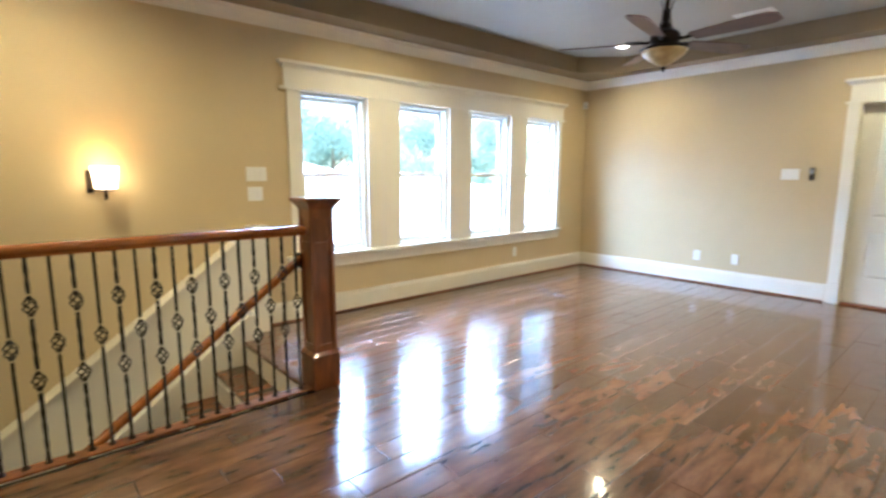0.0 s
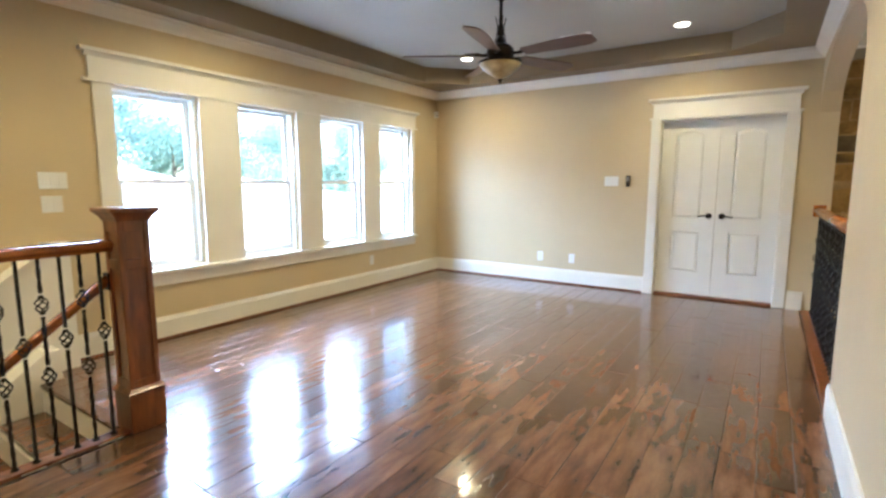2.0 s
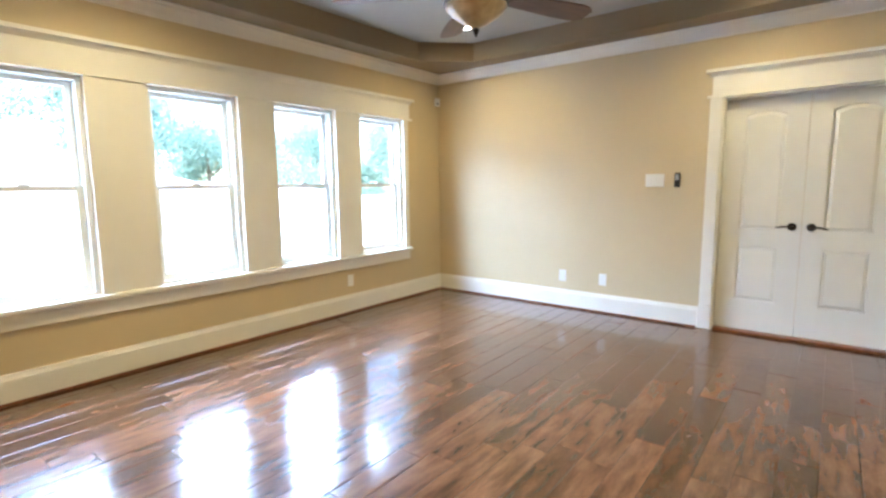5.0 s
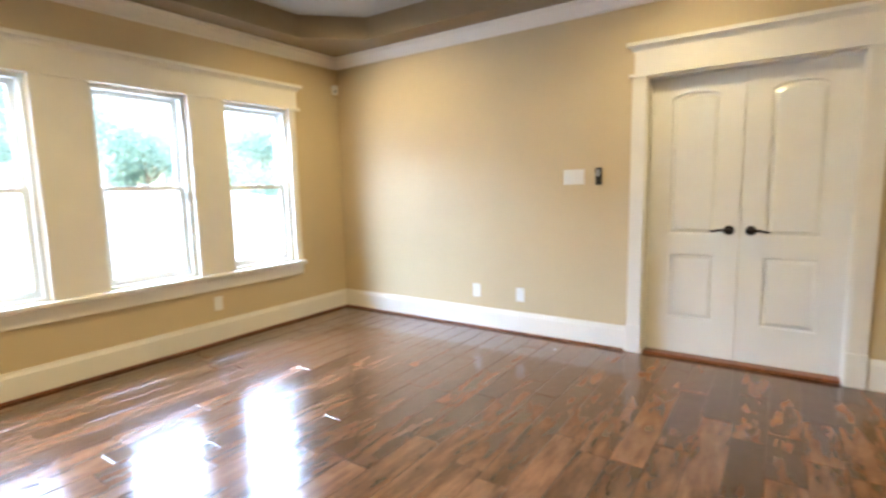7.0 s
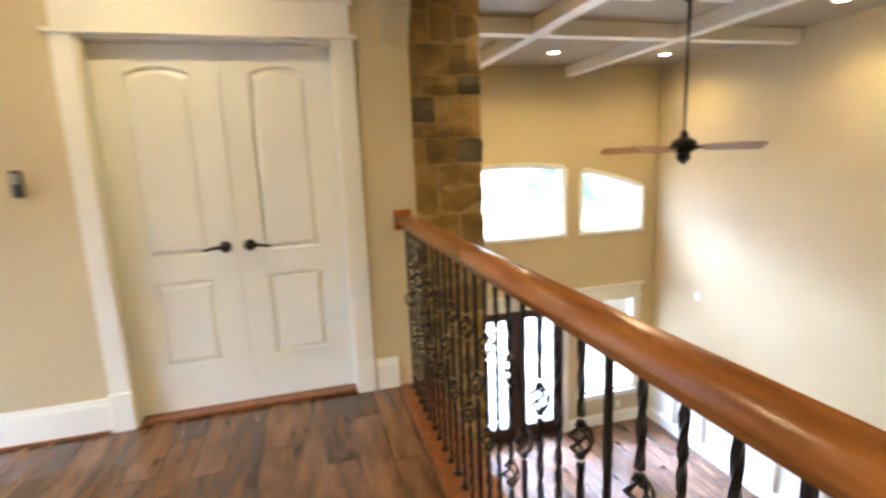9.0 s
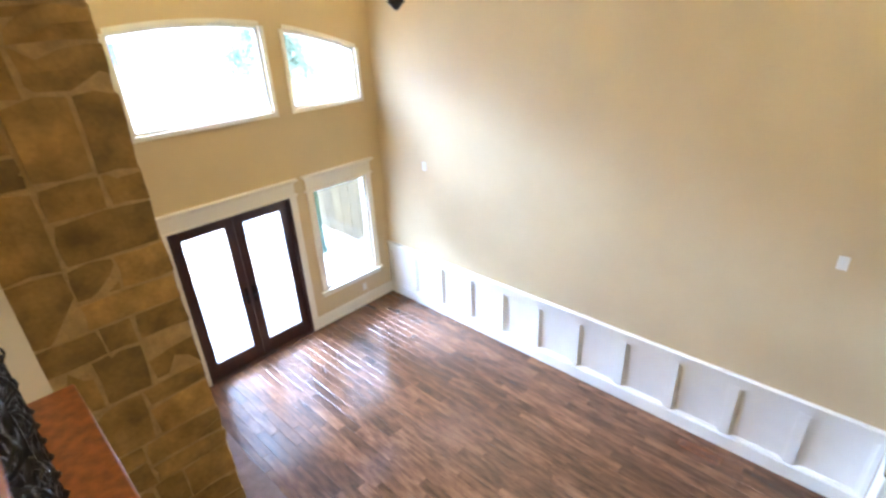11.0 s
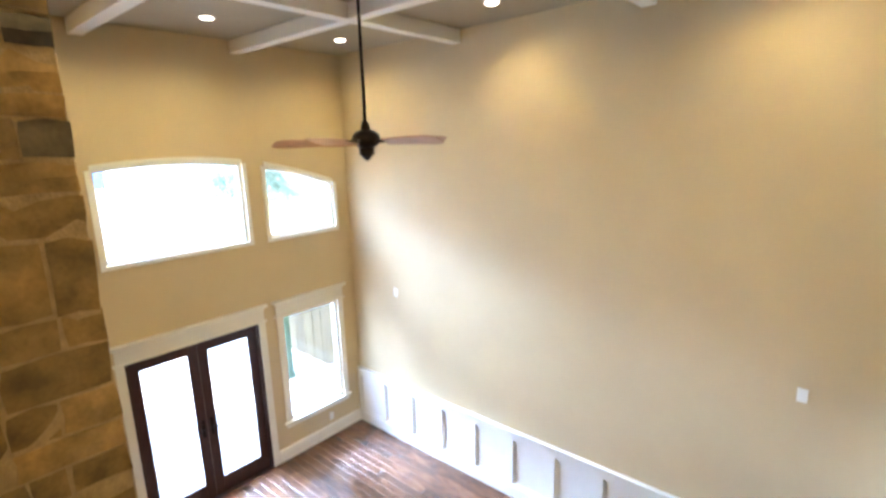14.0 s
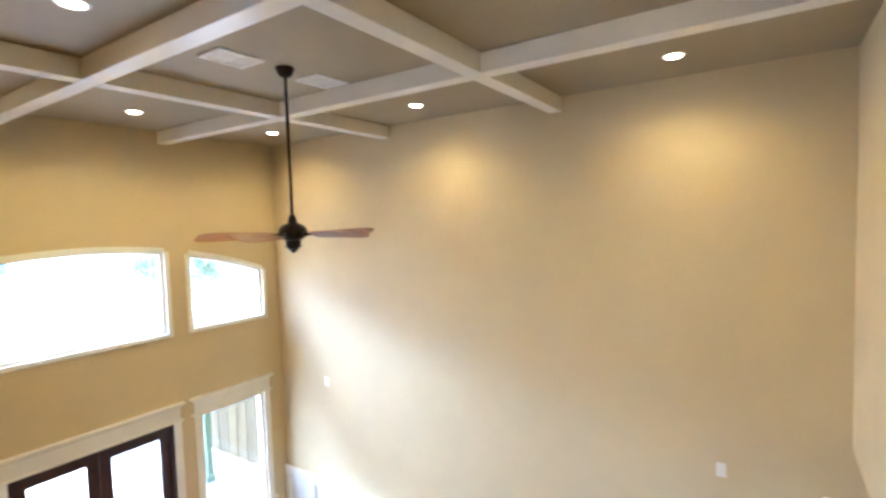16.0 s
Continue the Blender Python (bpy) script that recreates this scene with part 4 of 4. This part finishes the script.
french_leaf(3, 6.193, 6.947, True)
french_leaf(4, 6.951, 7.705, False)
bm = bmesh.new()
for a, b, z0, z1 in ((6.164, 6.19, LOW, HEAD - 0.001), (7.708, 7.734, LOW, HEAD - 0.001), (6.19, 7.708, HEAD - 0.028, HEAD - 0.001)):
    box(bm, a, b, YN - 0.004, YN + 0.15, z0, z1, 0.001)
box(bm, 6.19, 7.708, YN - 0.03, YN + 0.16, LOW - 0.01, LOW + 0.008, 0.002)
structure(part("door_jamb", bm, MAHOG), "dark mahogany door frame and threshold", "trim")

# stone chimney
CX0, CX1, CY0, CY1 = LX + 0.14, 5.38, 0.76, 2.6
chimney = thing("stone_chimney", ((CX0 + CX1) / 2, (CY0 + CY1) / 2, LOW), "tan and grey ledge stone chimney rising to the ceiling", "chimney")
ox, oy = (CX0 + CX1) / 2, (CY0 + CY1) / 2
part("core", box(bmesh.new(), CX0 - ox, CX1 - 0.006 - ox, CY0 + 0.006 - oy, CY1 - oy, 0.0, TOP - LOW), MORTAR, chimney, "sandy mortar between the stones")
rng = random.Random(5)
def stone_mesh(seed):
    r = random.Random(seed)
    bm = bmesh.new()
    n = 3
    box(bm, -0.5, 0.5, -0.5, 0.5, -0.5, 0.5)
    bmesh.ops.subdivide_edges(bm, edges=bm.edges[:], cuts=1, use_grid_fill=True)
    for v in bm.verts:
        corner = sum(abs(c) > 0.4 for c in (v.co.x, v.co.z))
        k = 0.97 if corner == 2 else 1.0
        v.co.x *= k
        v.co.z *= k
        v.co.x += r.uniform(-0.035, 0.035)
        v.co.z += r.uniform(-0.05, 0.05)
        if v.co.y < -0.4:
            edge = max(abs(v.co.x), abs(v.co.z)) > 0.38
            v.co.y += (0.06 if edge else 0.0) + r.uniform(-0.05, 0.05)
    return bm
stones, dark = [], []
for sd in range(10):
    for store, mat in ((stones, STONE), (dark, STONED)):
        o = part("stone", stone_mesh(sd), mat, chimney)
        store.append(o.data)
        clear(o)
def split(u0, u1, z0, z1, out, r):
    w, h = u1 - u0, z1 - z0
    if h > 0.46 or (h > 0.30 and r.random() < 0.35):
        f = r.uniform(0.35, 0.65)
        z = z0 + h * f
        split(u0, u1, z0, z, out, r), split(u0, u1, z, z1, out, r)
    elif w > 0.62 or (w > 0.38 and r.random() < 0.5):
        f = r.uniform(0.35, 0.65)
        u = u0 + w * f
        split(u0, u, z0, z1, out, r), split(u, u1, z0, z1, out, r)
    else:
        out.append((u0, u1, z0, z1))
def face(u0, u1, turn, place, r):
    cells, z = [], 0.0
    while z < TOP - LOW - 0.01:
        h = min(r.uniform(0.28, 0.55), TOP - LOW - z)
        if TOP - LOW - z - h < 0.12:
            h = TOP - LOW - z
        split(u0, u1, z, z + h, cells, r)
        z += h
    for a, b, c, d in cells:
        data = r.choice(dark if r.random() < 0.10 else stones)
        o = new("stone", data)
        o.parent = chimney
        g, dep = 0.014, 0.085
        o.matrix_basis = place((a + b) / 2, (c + d) / 2) @ pose(0, 0, 0, 0, r.uniform(-1.5, 1.5), turn) @ Matrix.Diagonal(((b - a) - g, dep + r.uniform(-0.01, 0.012), (d - c) - g, 1))
face(CX0 - ox, CX1 + 0.01 - ox, 0, lambda u, z: pose(u, CY0 + 0.04 - oy, z), rng)
face(CY0 + 0.085 - oy, CY1 - oy, 90, lambda u, z: pose(CX1 - 0.04 - ox, u, z), rng)

hearth = thing("hearth_slab", (5.60, 1.70, LOW), "dark brown raised hearth slab in front of the chimney", "hearth")
boxpart("base", hearth, STONED, (-0.235, 0.20, -0.80, 0.80, 0.0, 0.20), 0.004)
boxpart("top_slab", hearth, SLAB, (-0.235, 0.25, -0.86, 0.86, 0.2005, 0.24), 0.008, "polished brown stone slab")

# kitchen cabinets by the wainscot
def cabinet_door(name, parent, y0, y1, z0, z1, x, knob=None):
    bm = bmesh.new()
    for a, b, c, d in ((y0, y0 + 0.06, z0, z1), (y1 - 0.06, y1, z0, z1), (y0 + 0.06, y1 - 0.06, z0, z0 + 0.06), (y0 + 0.06, y1 - 0.06, z1 - 0.06, z1)):
        box(bm, x - 0.02, x - 0.0005, a, b, c, d, 0.002)
    d = part(name, bm, CREAM, parent)
    part("panel", box(bmesh.new(), x - 0.012, x - 0.0005, y0 + 0.0605, y1 - 0.0605, z0 + 0.0605, z1 - 0.0605), CREAM, d)
    if knob:
        bm = bmesh.new()
        lathe(bm, [(0.006, 0), (0.006, 0.012), (0.014, 0.018), (0.012, 0.026)], 10)
        bmesh.ops.rotate(bm, verts=bm.verts[:], cent=(0, 0, 0), matrix=Matrix.Rotation(radians(-90), 3, "Y"))
        bmesh.ops.translate(bm, verts=bm.verts[:], vec=(x - 0.02, knob[0], knob[1]))
        part("knob", bm, BRONZE, d, "dark bronze knob", True)


def base_cabinet(y1, w):
    c = thing("base_cabinet", (XE, y1, LOW), "cream base cabinet with drawer over door", "cabinet", "base cabinets")
    X = -0.47
    boxpart("body", c, CREAM, (X, 0, -w, 0, 0.09, 0.87), 0.001)
    boxpart("toe_kick", c, CREAM, (X + 0.05, 0, -w, 0, 0.0, 0.0895), 0.0)
    cabinet_door("door", c, -w + 0.02, -0.03, 0.11, 0.66, X, (-w + 0.06, 0.60))
    bm = bmesh.new()
    box(bm, X - 0.02, X - 0.0005, -w + 0.02, -0.03, 0.69, 0.85, 0.004)
    d = part("drawer_front", bm, CREAM, c)
    bm = bmesh.new()
    my = -w / 2
    sweep(bm, [(X - 0.02, my - 0.045, 0.77), (X - 0.04, my - 0.03, 0.765), (X - 0.045, my, 0.762), (X - 0.04, my + 0.03, 0.765), (X - 0.02, my + 0.045, 0.77)], 0.005, 6)
    part("pull", bm, BRONZE, d, "dark bronze pull")


for i in range(4):
    base_cabinet(-2.63 - 0.46 * i, 0.459)
top = thing("worktop", (XE, -2.61, LOW + 0.8705), "speckled brown granite worktop on the base cabinets", "worktop")
boxpart("slab", top, GRANITE, (-0.505, -0.001, -1.88, 0.0, 0, 0.035), 0.008)
boxpart("backsplash", top, GRANITE, (-0.025, -0.001, -1.88, 0.0, 0.0355, 0.11), 0.003)


def wall_cabinet(y1, w):
    c = thing("wall_cabinet", (XE, y1, LOW + 1.33), "cream wall cabinet with raised panel door and crown", "cabinet", "wall cabinets")
    X = -0.31
    boxpart("body", c, CREAM, (X, -0.001, -w, 0, 0.0, 0.95), 0.001)
    cabinet_door("door", c, -w + 0.015, -0.03, 0.03, 0.92, X)
    bm = bmesh.new()
    extrude_profile(bm, [(0, 0.951), (0.03, 0.951), (0.07, 1.01), (0.07, 1.03), (0, 1.03)], "y", -w, 0.0, (X, 0), -1)
    part("crown", bm, CREAM, c)


for i in range(4):
    wall_cabinet(-2.63 - 0.46 * i, 0.459)
wall_plate((XE, -3.0, LOW + 1.18), -90, 0.075, 0.12, 1, "white outlet over the granite worktop", "outlet", True)

# ---- outdoors ----
G = -3.25
structure(part("ground", box(bmesh.new(), -400, 400, -400, 400, G - 0.3, G), GRASS), "pale lawn reaching to the horizon", "ground")
# pale concrete carried far past the doors, in place of the yard's white glare
structure(part("patio", box(bmesh.new(), -6.0, 22.0, YN + 0.165, 28.0, G + 0.001, LOW - 0.08), PATIO), "pale concrete patio outside the french doors", "patio")

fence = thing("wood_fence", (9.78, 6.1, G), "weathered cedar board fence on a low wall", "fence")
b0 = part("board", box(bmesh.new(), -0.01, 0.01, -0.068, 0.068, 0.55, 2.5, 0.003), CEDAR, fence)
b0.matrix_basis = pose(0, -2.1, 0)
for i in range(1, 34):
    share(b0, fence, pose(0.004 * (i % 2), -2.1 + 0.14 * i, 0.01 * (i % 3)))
boxpart("low_wall", fence, PATIO, (-0.08, 0.12, -2.2, 2.6, 0.15, 0.545), 0.01)
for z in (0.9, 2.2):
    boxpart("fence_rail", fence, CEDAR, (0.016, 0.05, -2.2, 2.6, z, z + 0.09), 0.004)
post = thing("porch_post", (9.52, 6.15, LOW - 0.08), "green painted porch post on the patio", "post")
boxpart("shaft", post, GREENP, (-0.06, 0.06, -0.06, 0.06, 0, 2.1), 0.006)
boxpart("foot", post, GREENP, (-0.08, 0.08, -0.08, 0.08, 0, 0.12), 0.006)


def house(at, w, d, h, rise, label, hip=True):
    o = thing("house", at, label, "house")
    boxpart("wall", o, SIDING, (-w / 2, w / 2, -d / 2, d / 2, 0, h), 0.0)
    bm = bmesh.new()
    e = 0.4
    low = [bm.verts.new((sx * (w / 2 + e), sy * (d / 2 + e), h - 0.05)) for sx, sy in ((-1, -1), (1, -1), (1, 1), (-1, 1))]
    cut = min(w, d) / 2 if hip else 0
    ridge = [bm.verts.new((0, s * (d / 2 - cut + 0.01), h + rise)) for s in (-1, 1)]
    bm.faces.new((low[0], low[1], ridge[0]))
    bm.faces.new((low[1], low[2], ridge[1], ridge[0]))
    bm.faces.new((low[2], low[3], ridge[1]))
    bm.faces.new((low[3], low[0], ridge[0], ridge[1]))
    bm.faces.new(low[::-1])
    r = part("roof", bm, SHINGLE, o, "pale sunlit shingle roof")
    return o, r


o, r = house((-10.2, -1.0, G), 16.0, 26.0, 2.95, 1.75, "lower neighbouring wing with a pale shingle roof")
bm = bmesh.new()
lathe(bm, [(0.05, 3.55), (0.05, 3.95), (0.06, 3.95), (0.06, 3.98)], 12, (4.7, 0.15, 0))
part("vent_pipe", bm, PLATE, r)
o, r = house((-17.5, -3.2, G), 9.0, 13.0, 4.6, 1.75, "white neighbouring house with a pale hip roof")
o, r = house((10.0, 33.0, G), 18.0, 9.0, 4.4, 2.0, "pale house behind the back fence")
part("window", box(bmesh.new(), 2.35, 2.9, -4.53, -4.505, 2.7, 3.85), BLUEP, o)


def tree(at, height, spread, seed, leaves=24000):
    r = random.Random(seed)
    t = thing("tree", at, "broad leafy green tree in full summer leaf", "tree", "garden trees")
    bm = bmesh.new()
    sweep(bm, [(0, 0, 0), (0.05, 0.03, height * 0.25), (0.0, 0.1, height * 0.5), (0.1, 0.0, height * 0.8)], [0.22, 0.17, 0.12, 0.04], 8)
    tips = []
    for i in range(9):
        a, z = r.uniform(0, 6.28), height * r.uniform(0.3, 0.65)
        e = Vector((math.cos(a) * spread * r.uniform(0.5, 0.9), math.sin(a) * spread * r.uniform(0.5, 0.9), z + height * r.uniform(0.1, 0.3)))
        sweep(bm, [(0, 0.05, z), tuple(e * 0.5 + Vector((0, 0, z * 0.55))), tuple(e)], [0.07, 0.045, 0.015], 5)
        tips.append(e)
    part("trunk", bm, BARK, t)
    tips += [Vector((r.uniform(-0.6, 0.6) * spread, r.uniform(-0.6, 0.6) * spread, height * r.uniform(0.6, 1.0))) for _ in range(12)]
    verts, faces = [], []
    for i in range(leaves):
        c = r.choice(tips)
        p = c + Vector((r.gauss(0, 1), r.gauss(0, 1), r.gauss(0, 0.8))) * spread * 0.2
        n = Vector((r.gauss(0, 1), r.gauss(0, 1), r.gauss(0, 1))).normalized()
        u = n.orthogonal().normalized()
        v = n.cross(u)
        s = r.uniform(0.06, 0.12)
        k = len(verts)
        verts += [p - u * s, p - v * s * 0.5, p + u * s, p + v * s * 0.5]
        faces.append((k, k + 1, k + 2, k + 3))
    me = bpy.data.meshes.new("crown")
    me.from_pydata([tuple(q) for q in verts], [], faces)
    me.materials.append(LEAF)
    c = new("crown", me)
    c.parent = t


for i, (x, y, h, s) in enumerate(((-26, -9, 10.5, 3.6), (-27, -2.5, 11.0, 3.8), (-25, 4.0, 10.2, 3.6), (-27, 10.5, 10.0, 3.8), (-25, 17, 9.0, 3.6), (-22, 23, 8.5, 3.2), (17.5, 21.0, 5.2, 2.2))):
    tree((x, y, G), h, s, i + 1)


reg = thing("floor_register", (9.10, -1.33, LOW + 0.0015), "dark brown metal floor register in the wood floor", "floor vent")
bm = bmesh.new()
for a in ((-0.055, 0.055, -0.21, -0.19), (-0.055, 0.055, 0.19, 0.21), (-0.055, -0.038, -0.19, 0.19), (0.038, 0.055, -0.19, 0.19)):
    box(bm, *a, 0, 0.005, 0.001)
part("frame", bm, OAKP, reg)
part("backing", box(bmesh.new(), -0.038, 0.038, -0.19, 0.19, 0.0, 0.001), BLACKP, reg)
louvre = part("slat", box(bmesh.new(), -0.038, 0.038, -0.005, 0.005, 0.001, 0.004), OAKP, reg)
louvre.matrix_basis = pose(0, -0.18, 0)
for i in range(1, 19):
    share(louvre, reg, pose(0, -0.18 + 0.02 * i, 0))


# ---- floor planks ----
def planks(parent, x0, x1, y0, y1, z, width, inside, near, seed, name="plank"):
    """Boards along y with staggered ends: the near ones as parts, the rest joined."""
    r = random.Random(seed)
    shapes = []
    for i in range(6):
        bm = bmesh.new()
        rings = [[bm.verts.new((sx * (0.5 - ex), sy * (0.5 - ey), h)) for sx, sy in ((-1, -1), (1, -1), (1, 1), (-1, 1))] for ex, ey, h in ((0, 0, -0.014), (0, 0, -0.0014), (0.026, 0.005, 0.0))]
        for p, q in zip(rings, rings[1:]):
            for k in range(4):
                bm.faces.new((p[k], p[(k + 1) % 4], q[(k + 1) % 4], q[k]))
        bm.faces.new(rings[-1])
        o = part("plank", bm, FLOOR)
        shapes.append(o.data)
        clear(o)
    verts, faces = [], []
    count = 0
    x = x0
    while x < x1 - 0.02:
        w = min(width, x1 - x)
        y = y0 - r.uniform(0, 0.9)
        while y < y1:
            l = r.choice((0.45, 0.6, 0.75, 0.9, 1.2))
            a, b = max(y, y0), min(y + l, y1)
            y += l
            if b - a < 0.02:
                continue
            a, b = inside(x, w, a, b)
            if b - a < 0.02:
                continue
            g = 0.0016
            if near((a + b) / 2) and count < 300:
                o = new(name, shapes[count % 6])
                o.parent = parent
                o.matrix_basis = pose(x + w / 2, (a + b) / 2, z + r.uniform(-0.0006, 0.0006), r.uniform(-0.05, 0.05), r.uniform(-0.12, 0.12)) @ Matrix.Diagonal((w - g, b - a - g, 1, 1))
                count += 1
            else:
                k = len(verts)
                dz = r.uniform(-0.0006, 0.0006)
                for zz, c in ((z - 0.014, g / 2), (z - 0.0014 + dz, g / 2), (z + dz, 0.004)):
                    verts += [(x + c, a + c, zz), (x + w - c, a + c, zz), (x + w - c, b - c, zz), (x + c, b - c, zz)]
                for m in (k, k + 4):
                    faces += [(m + e, m + (e + 1) % 4, m + 4 + (e + 1) % 4, m + 4 + e) for e in range(4)]
                faces.append((k + 8, k + 9, k + 10, k + 11))
        x += width
    if faces:
        me = bpy.data.meshes.new("planks")
        me.from_pydata(verts, [], faces)
        me.materials.append(FLOOR)
        o = new("planks", me)
        o.parent = parent
        tagged(o, kind="stuff")


def loft_inside(x, w, a, b):
    if x + w / 2 < SX + 0.02:
        return max(a, -5.0), b
    return a, b


planks(floor_up, 0.0, RX - 0.085, SOUTH, 0.10, 0.0, 0.15, lambda x, w, a, b: loft_inside(x, w, a, b if x > 3.0 and x + w < 4.27 else min(b, -0.001)), lambda y: y > -6.2, 3)
floor_low = bpy.data.objects["floor_living"]
planks(floor_low, LX + 0.16, XE, -6.0, YN, LOW, 0.11, lambda x, w, a, b: (a, b), lambda y: y > -2.0 and y < 1.4, 9)
